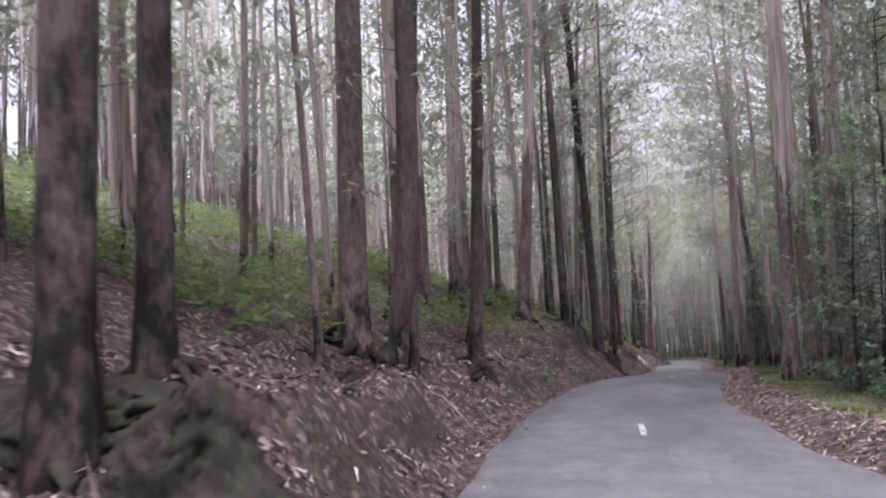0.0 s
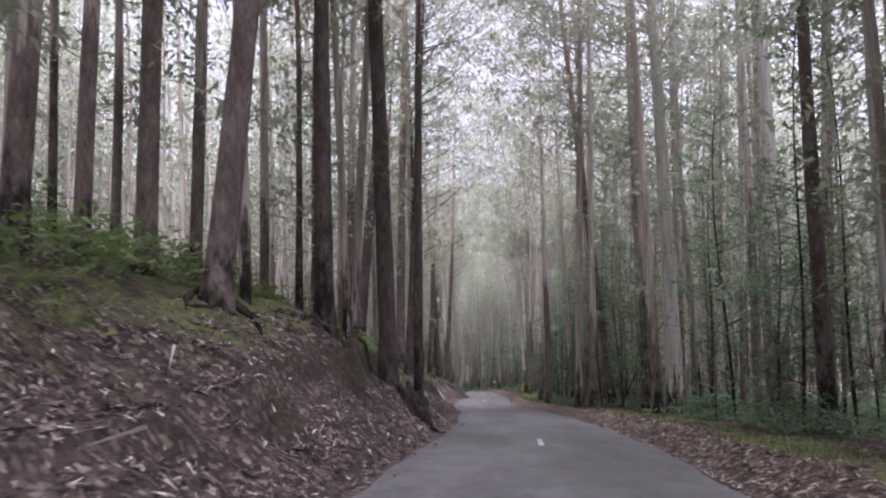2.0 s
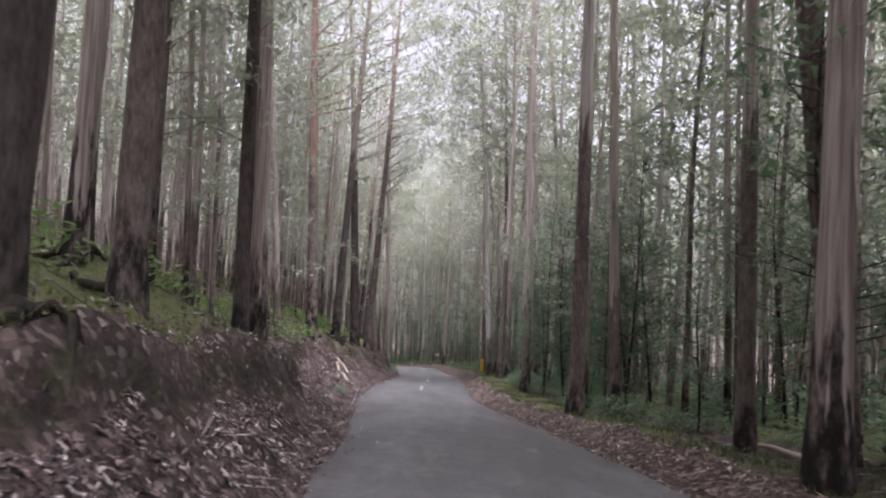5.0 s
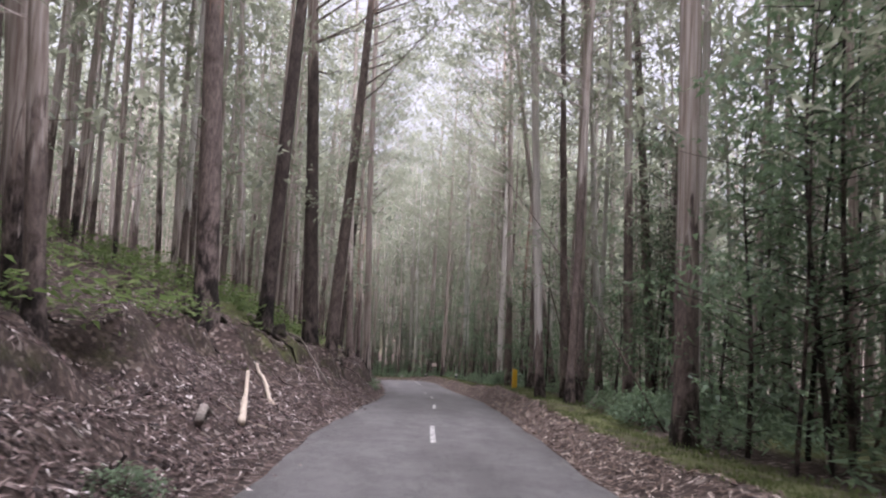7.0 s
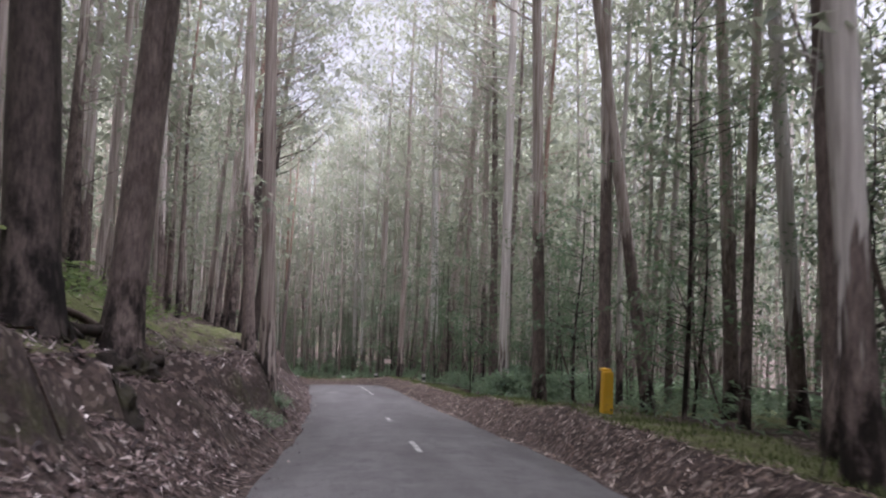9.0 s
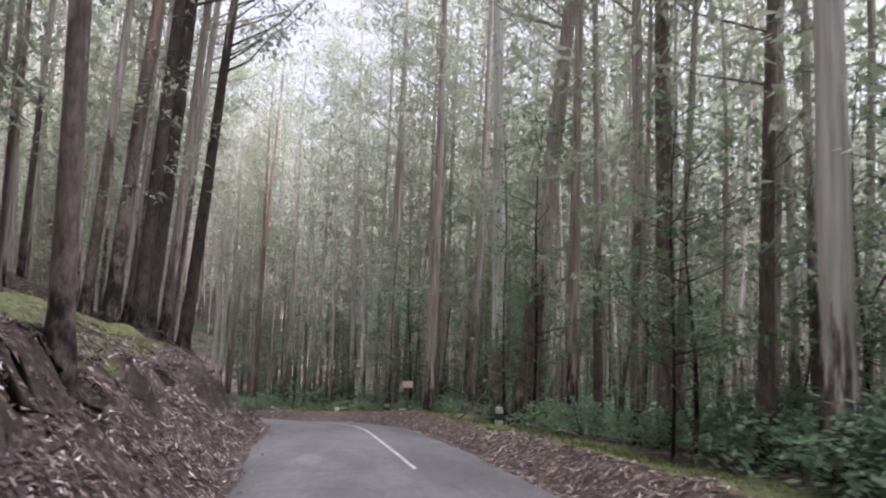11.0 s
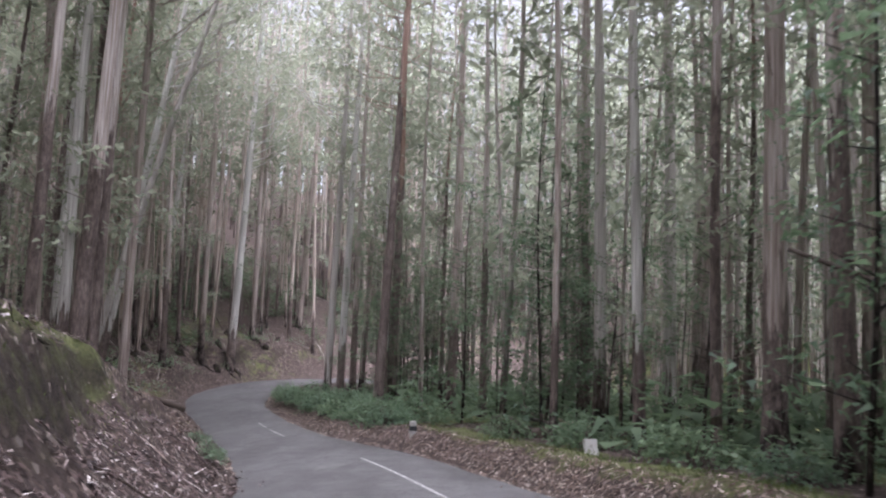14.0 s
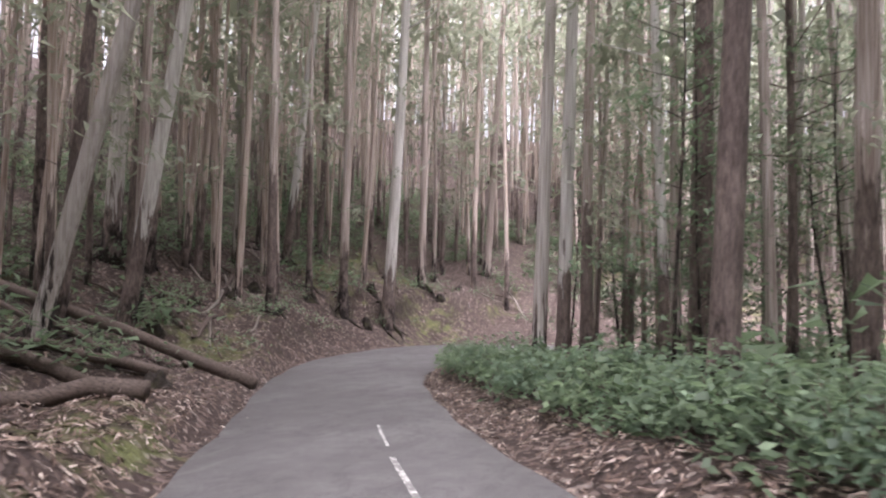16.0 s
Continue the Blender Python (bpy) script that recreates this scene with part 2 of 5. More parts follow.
def ground_material():
    m, n, l, b = material("forest_floor", 0.95)
    co = coords(n)
    fine = noise_node(n, l, co, 14.0, 6, 0.75)
    mid = noise_node(n, l, co, 1.7, 4, 0.6)
    wide = noise_node(n, l, co, 0.25, 3, 0.5)
    warp = n.new("ShaderNodeMapping")
    warp.inputs["Scale"].default_value = (9, 14, 11)
    warp.inputs["Rotation"].default_value = (0.3, 0.5, 0.7)
    l.new(co, warp.inputs[0])
    cells = n.new("ShaderNodeTexVoronoi")
    cells.inputs["Scale"].default_value = 1.0
    l.new(warp.outputs[0], cells.inputs["Vector"])
    pick = n.new("ShaderNodeSeparateColor")
    l.new(cells.outputs["Color"], pick.inputs[0])
    fleck = ramp(n, l, pick.outputs[0], (0.0, (0.012, 0.008, 0.007)), (0.45, (0.038, 0.026, 0.022)), (0.78, (0.09, 0.063, 0.054)), (0.94, (0.2, 0.155, 0.135)), (1.0, (0.34, 0.30, 0.27)))
    dust = mix(n, l, mid, ramp(n, l, fine, (0.3, (0.016, 0.012, 0.011)), (0.7, (0.085, 0.062, 0.053))),
               ramp(n, l, fine, (0.3, (0.03, 0.023, 0.02)), (0.7, (0.14, 0.105, 0.09))))
    brown = mix(n, l, 0.62, dust, fleck)
    green = ramp(n, l, fine, (0.3, (0.045, 0.056, 0.02)), (0.7, (0.155, 0.175, 0.062)))
    moss_at = n.new("ShaderNodeAttribute")
    moss_at.attribute_name = "moss"
    patch = ramp(n, l, sums(n, l, "ADD", sums(n, l, "ADD", sums(n, l, "MULTIPLY", wide, 0.4), sums(n, l, "MULTIPLY", mid, 0.5)), sums(n, l, "MULTIPLY", moss_at.outputs["Fac"], 0.4)), (0.62, (0, 0, 0)), (0.74, (1, 1, 1)))
    geo = n.new("ShaderNodeNewGeometry")
    sep = n.new("ShaderNodeSeparateXYZ")
    l.new(geo.outputs["Normal"], sep.inputs[0])
    # steep faces: bare soil and moss, darkened further in place of overhang shade
    steep = ramp(n, l, sums(n, l, "ADD", sep.outputs[2], sums(n, l, "MULTIPLY", mid, 0.25)), (0.64, (1, 1, 1)), (0.86, (0, 0, 0)))
    soil = ramp(n, l, fine, (0.3, (0.008, 0.006, 0.005)), (0.7, (0.038, 0.028, 0.023)))
    soil = mix(n, l, ramp(n, l, noise_node(n, l, co, 2.3, 4, 0.65), (0.46, (0, 0, 0)), (0.6, (0.8, 0.8, 0.8))), soil, ramp(n, l, fine, (0.3, (0.018, 0.019, 0.008)), (0.7, (0.062, 0.062, 0.026))))
    c = mix(n, l, sums(n, l, "MULTIPLY", patch, 0.8), brown, green)
    l.new(mix(n, l, sums(n, l, "MULTIPLY", steep, 0.88), c, soil), b.inputs["Base Color"])
    bump(n, l, b, fine, 0.9, 0.06)
    return m


def asphalt_material():
    """Old asphalt: pale stones in dark binder, blotches, lengthwise wear, patched seams, cracks and dusty edges."""
    m, n, l, b = material("asphalt", 0.82)
    co = coords(n)
    fine = noise_node(n, l, co, 60.0, 4, 0.8)
    grit = noise_node(n, l, co, 190.0, 2, 0.7)
    mid = noise_node(n, l, co, 1.6, 6, 0.7)
    wide = noise_node(n, l, co, 0.35, 4, 0.6, (1.6, 0.4, 1))
    c = mix(n, l, ramp(n, l, mid, (0.34, (0, 0, 0)), (0.66, (1, 1, 1))), ramp(n, l, fine, (0.25, (0.050, 0.048, 0.049)), (0.8, (0.112, 0.108, 0.107))),
            ramp(n, l, fine, (0.25, (0.078, 0.075, 0.075)), (0.8, (0.160, 0.153, 0.150))))
    c = mix(n, l, ramp(n, l, grit, (0.6, (0, 0, 0)), (0.72, (0.55, 0.55, 0.55))), c, (0.22, 0.21, 0.205))
    c = mix(n, l, ramp(n, l, wide, (0.42, (0, 0, 0)), (0.60, (0.6, 0.6, 0.6))), c, (0.056, 0.053, 0.052))
    edge = n.new("ShaderNodeAttribute")
    edge.attribute_name = "edge"
    dust = ramp(n, l, sums(n, l, "ADD", edge.outputs["Fac"], sums(n, l, "MULTIPLY", noise_node(n, l, co, 1.1, 6, 0.7), 0.9)), (1.05, (0, 0, 0)), (1.5, (0.75, 0.75, 0.75)))
    c = mix(n, l, dust, c, ramp(n, l, fine, (0.3, (0.09, 0.073, 0.064)), (0.7, (0.20, 0.167, 0.147))))
    scuff = ramp(n, l, noise_node(n, l, co, 0.8, 7, 0.72, (1.0, 0.25, 1)), (0.60, (0, 0, 0)), (0.70, (0.3, 0.3, 0.3)))
    c = mix(n, l, scuff, c, (0.21, 0.20, 0.19))
    seam = noise_node(n, l, co, 0.9, 8, 0.75, (1, 0.35, 1))
    crack = ramp(n, l, seam, (0.490, (0, 0, 0)), (0.5, (0.45, 0.45, 0.45)), (0.510, (0, 0, 0)))
    c = mix(n, l, crack, c, (0.026, 0.025, 0.025))
    l.new(c, b.inputs["Base Color"])
    bump(n, l, b, sums(n, l, "SUBTRACT", sums(n, l, "ADD", fine, sums(n, l, "MULTIPLY", mid, 1.2)), crack), 0.55, 0.012)
    return m


def paint_material(name, colour, worn=(0.14, 0.135, 0.13), amount=0.45, rough=0.6):
    m, n, l, b = material(name, rough)
    co = coords(n)
    w = noise_node(n, l, co, 7.0, 6, 0.75)
    l.new(mix(n, l, ramp(n, l, w, (amount, (1, 1, 1)), (amount + 0.12, (0, 0, 0))), colour, worn), b.inputs["Base Color"])
    return m


FLOOR = ground_material()
ASPHALT = asphalt_material()
LINE_PAINT = paint_material("worn_road_paint", (0.5, 0.49, 0.47), amount=0.47)


def mesh_from(name, verts, faces, mat, smooth=False):
    me = bpy.data.meshes.new(name)
    me.from_pydata(verts if isinstance(verts, list) else verts.tolist(), [], faces if isinstance(faces, list) else faces.tolist())
    if smooth:
        me.polygons.foreach_set("use_smooth", [True] * len(me.polygons))
    me.materials.append(mat)
    me.update()
    return me


def with_bark(me, ups, tones):
    for key, values in (("up", ups), ("tone", tones)):
        me.attributes.new(key, "FLOAT", "POINT").data.foreach_set("value", np.asarray(values, np.float32))
    return me


def part(name, me, parent=None, label=""):
    ob = new(name, me)
    if parent is not None:
        ob.parent = parent
    return tagged(ob, label)


# ---- ground and road ----
def spread(lo, hi, fine_lo, fine_hi, step):
    inner = np.arange(fine_lo, fine_hi + 1e-6, step)
    def outward(start, stop):
        out, v, s = [], start, step
        while abs(v) < abs(stop):
            s *= 1.35
            v = v + s * np.sign(stop)
            out.append(v)
        return out
    return np.array(outward(fine_lo, lo)[::-1] + list(inner) + outward(fine_hi, hi))


gx = spread(-1500, 1500, -34, 14, 0.28)
gy = spread(-1500, 1500, -72, 132, 0.38)
GX, GY = np.meshgrid(gx, gy)
GZ = land(GX, GY)
nx, ny = len(gx), len(gy)
verts = np.stack([GX, GY, GZ], -1).reshape(-1, 3)
q = np.arange(nx * ny).reshape(ny, nx)
faces = np.stack([q[:-1, :-1], q[:-1, 1:], q[1:, 1:], q[1:, :-1]], -1).reshape(-1, 4)
gd, gz_, gs = beside(GX, GY)
shelf = np.clip((-gd - 4.7 + 0.5 * lumps(GX, GY, 1.6, 4.0)) / 1.0, 0, 1) * np.clip((11 + gd) / 3, 0, 1) * np.interp(gs, (-64, -43, -34, -4, 3, 22, 27, 36, 46, 60, 98, 102), (0.3, 0.35, 1.1, 1.1, 0.2, 0.2, 1.0, 1.0, 0.5, 0.8, 0.7, 0.0))
verge = np.clip((gd - 3.6) / 0.5, 0, 1) * np.clip((7 - gd) / 1.5, 0, 1) * np.interp(gs, (-60, -40, -5, 0, 55, 106, 108), (0.6, 0.7, 0.4, 0.65, 0.7, 0.7, 0.1))
ground_mesh = mesh_from("ground", verts, faces, FLOOR, True)
ground_mesh.attributes.new("moss", "FLOAT", "POINT").data.foreach_set("value", np.maximum(np.maximum(np.maximum(shelf, verge), np.where((gs > 104) & (gd < -2.4), 0.3 + 0.25 * lumps(GX, GY, 4.0, 6.0), 0)), 0.75 * np.clip((gd - 6) / 3, 0, 1) * np.clip((60 - gd) / 20, 0.4, 1)).astype(np.float32).ravel())
ground = tagged(new("ground", ground_mesh), "forest floor of brown leaf litter, soil and moss", "ground", kind="structure")

road_rows = []
for k in range(len(LINE)):
    x, y, z = LINE[k]
    tx, ty = TANG[k]
    row = []
    for d in (-1.0, -0.96, -0.6, 0.0, 0.6, 0.96, 1.0):
        w = float(half(y)) + 0.04 * math.sin(k * 0.7) * abs(d) + 0.04 * math.sin(k * 1.9 + 2 * d)
        drop = -0.10 if abs(d) == 1 else 0.045 * (1 - d * d)
        row.append((x + ty * d * w, y - tx * d * w, z + drop))
    road_rows += row
rv = np.array(road_rows)
rq = np.arange(len(rv)).reshape(-1, 7)
rf = np.stack([rq[:-1, :-1], rq[:-1, 1:], rq[1:, 1:], rq[1:, :-1]], -1).reshape(-1, 4)
road_mesh = mesh_from("road", rv, rf, ASPHALT, True)
road_mesh.attributes.new("edge", "FLOAT", "POINT").data.foreach_set("value", np.tile(np.array([1.0, 0.95, 0.2, 0.0, 0.2, 0.95, 1.0], np.float32), len(LINE)))
road = tagged(new("road", road_mesh), "narrow grey asphalt forest road with worn edges", "road", kind="structure")

RUN = np.concatenate([[0], np.cumsum(np.linalg.norm(np.diff(LINE[:, :2], axis=0), axis=1))])


def on_road(run, off, up=0.0):
    """A place on the road: metres along its middle, metres to the right of it."""
    p = [np.interp(run, RUN, LINE[:, k]) for k in range(3)]
    t = [np.interp(run, RUN, TANG[:, k]) for k in range(2)]
    n = math.hypot(*t)
    return Vector((p[0] + t[1] / n * off, p[1] - t[0] / n * off, p[2] + 0.045 * (1 - (off / 2.65) ** 2) + up))


def run_at(y):
    return float(np.interp(y, LINE[:, 1][:np.argmax(LINE[:, 1]) + 1], RUN[:np.argmax(LINE[:, 1]) + 1]))


def road_mark(y0, y1, off0=0.0, off1=None, wide=0.12):
    a, b = run_at(y0), run_at(y1)
    off1 = off0 if off1 is None else off1
    n = max(2, int((b - a) / 0.6))
    vs = []
    for k in range(n + 1):
        u = a + (b - a) * k / n
        for s in (-0.5, 0.5):
            vs.append(tuple(on_road(u, off0 + (off1 - off0) * k / n + s * wide, 0.006)))
    fs = [(2 * k, 2 * k + 1, 2 * k + 3, 2 * k + 2) for k in range(n)]
    return tagged(new("road_marking", mesh_from("road_marking", vs, fs, LINE_PAINT)), "worn white painted centre line on the asphalt", "road marking", "centre line marks", "structure")


for y0, y1 in ((-58.2, -56.4), (-36, -34), (15.1, 18.7), (26.2, 29.4), (36.5, 38.5), (44.5, 46)):
    road_mark(y0, y1, 0.05)
road_mark(60.0, 102.0, 0.72, 0.92, 0.1)
road_mark(107.7, 109.8, 0.45, 0.47, 0.08)
road_mark(110.5, 112.2, 0.5, 0.52, 0.05)

# ---- trees ----
def tube(points, radii, sides, rng, lumpy=0.06, vs=None, fs=None, cap=False):
    """A ring-built limb along points."""
    vs = [] if vs is None else vs
    fs = [] if fs is None else fs
    start = len(vs)
    pts = [Vector(p) for p in points]
    lump = [1 + lumpy * rng.uniform(-1, 1) for _ in range(sides)]
    for k, p in enumerate(pts):
        t = (pts[min(k + 1, len(pts) - 1)] - pts[max(k - 1, 0)]).normalized()
        a = t.orthogonal().normalized() if abs(t.z) < 0.9 else Vector((1, 0, 0)).cross(t).normalized()
        b = t.cross(a)
        for j in range(sides):
            w = 2 * math.pi * j / sides
            vs.append(tuple(p + (a * math.cos(w) + b * math.sin(w)) * radii[k] * lump[j]))
    for k in range(len(pts) - 1):
        for j in range(sides):
            j2 = (j + 1) % sides
            o = start + k * sides
            fs.append((o + j, o + j2, o + sides + j2, o + sides + j))
    if cap:
        fs.append(tuple(start + (len(pts) - 1) * sides + j for j in range(sides)))
        fs.append(tuple(start + j for j in reversed(range(sides))))
    return vs, fs


def trunk_axis(height, lean, bend, rng, rings=16):
    pts = []
    ph = rng.uniform(0, 6.28)
    for k in range(rings):
        u = (k / (rings - 1)) ** 1.25
        z = height * u - 0.5 if k else -1.4
        wob = bend * math.sin(u * 5 + ph) * u
        pts.append((lean[0] * max(z, 0) + wob, lean[1] * max(z, 0) + bend * math.cos(u * 4.2 + ph) * u - bend * math.cos(ph) * 0, z))
    return pts


def along(pts, z):
    for a, b in zip(pts, pts[1:]):
        if b[2] >= z:
            u = (z - a[2]) / (b[2] - a[2])
            return Vector(a) + (Vector(b) - Vector(a)) * u
    return Vector(pts[-1])


def leaf_cloud(centres, count, spread_, size, rng, vs, fs, droop=0.6, wide=0.24, simple=False):
    """Hanging lance-shaped leaves, bent or (far up) plain, about the given centres."""
    g = np.random.default_rng(rng.randrange(1 << 30))
    n = len(centres) * count
    p = np.repeat(np.array([tuple(c) for c in centres]), count, 0) + g.normal(0, 1, (n, 3)) * (spread_, spread_, spread_ * 0.55)
    w = g.uniform(0, 6.283, n)
    d = np.stack([np.cos(w), np.sin(w), -droop + g.uniform(-0.7, 0.5, n)], -1)
    s = np.stack([-np.sin(w), np.cos(w), g.uniform(-0.8, 0.8, n)], -1)
    ln = (size * g.uniform(0.6, 1.4, n))[:, None]
    d *= ln / np.linalg.norm(d, axis=1)[:, None]
    s *= wide * ln / np.linalg.norm(s, axis=1)[:, None]
    o = len(vs)
    if simple:
        vs += np.stack([p + s, p + d, p - s], 1).reshape(-1, 3).tolist()
        fs += (np.arange(n * 3).reshape(-1, 3) + o).tolist()
        return
    vs += np.stack([p, p + d * 0.45 + s, p + d, p + d * 0.5 - s], 1).reshape(-1, 3).tolist()
    fs += (np.arange(n * 4).reshape(-1, 4) + o).tolist()


def sprays(tips, each, reach, rng):
    """Small tufts in flat layers about the ends of limbs."""
    out = []
    for c in tips:
        for _ in range(each):
            out.append((c[0] + rng.gauss(0, reach), c[1] + rng.gauss(0, reach), c[2] + rng.gauss(0, reach * 0.38)))
    return out


def gum_meshes(rng, height, r0, lean=(0, 0), bend=0.25, crown_from=0.5, clumps=26, leaves=9, flare=0.45, bark=None, sides=9, low_twigs=0, toward=0, ribbons=0, rings=16, kink=0.0):
    """Trunk with limbs and hanging bark, and the leaves, of a tall plantation eucalypt; toward is the side of the road (-1 or 1)."""
    axis = [(p[0] + kink * math.exp(-max(p[2], -0.3) / 1.1), p[1], p[2]) for p in trunk_axis(height, lean, bend, rng, rings)]
    rad = []
    for p in axis:
        u = max(p[2], 0) / height
        rad.append(r0 * (1 - 0.82 * u ** 1.1) * (1 + flare * math.exp(-max(p[2] + 0.15, 0) / 0.5)) * rng.uniform(0.95, 1.05))
    vs, fs = tube(axis, rad, sides, rng)
    centres = []
    for k in range(clumps):
        u = crown_from + (1 - crown_from) * (k + rng.random()) / clumps
        base = along(axis, height * u * 0.97 - 0.5)
        w = rng.uniform(0, 6.283)
        reach = (1.2 + 3.2 * math.sin(math.pi * min(1, (u - crown_from) / (1.02 - crown_from) * 0.8 + 0.15))) * rng.uniform(0.5, 1.1)
        if toward and rng.random() < 0.55:
            w = (0 if toward > 0 else math.pi) + rng.uniform(-0.7, 0.7)
            reach *= 1.85
        tip = base + Vector((math.cos(w) * reach, math.sin(w) * reach, reach * rng.uniform(0.3, 1.0)))
        mid = (base + tip) / 2 + Vector((0, 0, -0.12 * reach))
        rr = max(0.02, r0 * (1 - 0.85 * u) * 0.32)
        tube([base, mid, tip], [rr, rr * 0.6, rr * 0.2], 4, rng, 0, vs, fs)
        centres.append(tip)
        if rng.random() < 0.6:
            centres.append(mid + Vector((rng.uniform(-.5, .5), rng.uniform(-.5, .5), rng.uniform(-.3, .6))))
    for k in range(low_twigs):
        base = along(axis, rng.uniform(0.12, crown_from) * height)
        w = rng.uniform(0, 6.283)
        ln = rng.uniform(0.5, 2.2)
        tip = base + Vector((math.cos(w) * ln, math.sin(w) * ln, ln * rng.uniform(0.0, 0.9)))
        tube([base, tip], [0.02, 0.006], 3, rng, 0, vs, fs)
        if rng.random() < 0.7:
            centres.append(tip)
    for k in range(ribbons):
        z = rng.uniform(1.5, 0.55 * height)
        c, w, ln = along(axis, z), rng.uniform(0, 6.283), rng.uniform(0.5, 2.4)
        r = r0 * (1 - 0.82 * (z / height) ** 1.1)
        out, side = Vector((math.cos(w), math.sin(w), 0)), Vector((-math.sin(w), math.cos(w), 0)) * rng.uniform(0.015, 0.05)
        o = len(vs)
        for j in range(4):
            m = c + out * (r * 0.98 + 0.16 * ln * (j / 3) ** 2 * rng.uniform(0.2, 1)) + Vector((0, 0, -ln * j / 3)) + side * rng.uniform(-1, 1)
            vs += [tuple(m - side * (1 - 0.2 * j)), tuple(m + side * (1 - 0.2 * j))]
        fs += [(o + 2 * j, o + 2 * j + 1, o + 2 * j + 3, o + 2 * j + 2) for j in range(3)]
    trunk = with_bark(mesh_from("trunk", vs, fs, bark or BARK, True), [max(v[2], 0) for v in vs], [rng.random()] * len(vs))
    lv, lf = [], []
    leaf_cloud(sprays(centres, 5, 0.6, rng), leaves, 0.29, 0.305, rng, lv, lf, 0.45, 0.22, True)
    return trunk, mesh_from("crown", lv, lf, LEAF)


def gum_tree(x, y, meshes, label, group="", turn=0.0, scale=1.0, sink=0.0):
    root = new("eucalyptus_tree")
    root.matrix_basis = pose(x, y, float(land(x, y)) - sink, 0, 0, turn) @ Matrix.Scale(scale, 4)
    part("trunk", meshes[0], root)
    part("crown", meshes[1], root, "sparse drooping grey-green gum leaves")
    return tagged(root, label, "tree", group)


def tree_roots(tree, r, count, rng, shift=0.0):
    """Charred roots that run from the foot of a tree down over the ground."""
    x, y, z = tree.matrix_basis.translation
    first = rng.uniform(0, 6.28)
    for k in range(count):
        w = first + 6.283 * k / count + rng.uniform(-0.4, 0.4)
        reach = rng.uniform(0.5, 1.3) + r
        vs, fs, pts, rad = [], [], [], []
        for j in range(6):
            u = j / 5
            q = r * 0.5 + (reach - r * 0.5) * u
            v = w + 0.45 * math.sin(u * 4 + k)
            px, py = math.cos(v) * q + shift, math.sin(v) * q
            pts.append((px, py, float(land(x + px, y + py)) - z + (1 - u) ** 2 * r * 1.1 - 0.05 * u))
            rad.append(r * (0.42 - 0.33 * u))
        tube(pts, rad, 6, rng, 0.15, vs, fs)
        part("root", mesh_from("root", vs, fs, CHAR, True), tree, "charred root")


TAKEN = []
KEY_RNG = random.Random(5)
ROOT_RNG = random.Random(6)
BARKS = {"d": BARK_DARK, "b": BARK, "r": BARK_RED, "p": BARK_PALE}
TREE_WORDS = {"d": "dark fire-scarred eucalyptus with rough bark at the roadside",
              "b": "tall brown-barked eucalyptus with pale upper trunk at the roadside",
              "r": "reddish brown stringy-barked eucalyptus at the roadside",
              "p": "pale smooth-barked eucalyptus with a dark foot at the roadside"}
# trees beside the road: x, y, trunk radius, lean to +x and +y, bark
UPHILL_TOP = [(-0.6, -67.9, 0.21, 0.03, 0.01, 'd'), (-0.9, -66.7, 0.16, 0.03, 0.01, 'd'), (-4.6, -56.4, 0.37, 0.02, 0.01, 'r'), (-1.85, -59.0, 0.23, 0.02, 0.01, 'd'),
    (-3.5, -59.8, 0.08, -0.03, -0.01, 'b'), (-9.9, -53.8, 0.13, 0.05, 0.01, 'b'), (-4.5, -53.6, 0.21, -0.01, 0.00, 'b'), (-3.1, -56.2, 0.11, 0.05, 0.01, 'd'),
    (-3.3, -51.0, 0.21, 0.05, 0.01, 'd'), (-5.1, -46.5, 0.11, 0.15, 0.02, 'b')]
UPHILL_START = [(-5.3, -37.5, 0.32, 0.08, 0.02, 'b'), (-10.1, -39.5, 0.20, 0.00, 0.00, 'b'), (-10.5, -41.8, 0.20, 0.08, 0.02, 'b'),
    (-15.6, -30.1, 0.20, 0.00, 0.00, 'b'), (-8.1, -39.9, 0.24, 0.03, 0.00, 'b'), (-7.7, -35.9, 0.27, 0.00, 0.00, 'b'), (-13.6, -34.1, 0.31, 0.01, 0.00, 'b'),
    (-3.9, -33.7, 0.25, -0.01, 0.00, 'd'), (-4.2, -29.4, 0.14, -0.05, 0.00, 'b'), (-4.2, -28.7, 0.16, 0.06, 0.00, 'b'), (-8.6, -24.7, 0.20, -0.01, 0.00, 'b'),
    (-8.2, -32.0, 0.20, 0.01, 0.00, 'b'), (-2.9, -29.1, 0.31, -0.03, 0.00, 'd'), (-1.8, -30.3, 0.15, 0.01, 0.00, 'd')]
UPHILL_STRAIGHT = [(-6.9, -7.5, 0.24, 0.01, 0.00, 'b'), (-4.85, -3.2, 0.20, -0.02, 0.00, 'd'), (-4.1, -14.3, 0.25, 0.05, 0.00, 'd'), (-5.3, -8.8, 0.29, 0.02, 0.00, 'r'), (-6.9, -14.0, 0.30, 0.085, 0.01, 'd'),
    (-9.4, -7.9, 0.27, -0.11, 0.00, 'b'), (-12.4, -0.9, 0.27, -0.02, 0.00, 'b'), (-5.2, -0.1, 0.28, -0.03, 0.00, 'b'), (-8.4, 13.7, 0.27, -0.09, 0.00, 'b'),
    (-7.5, 12.7, 0.18, -0.07, 0.00, 'b')]
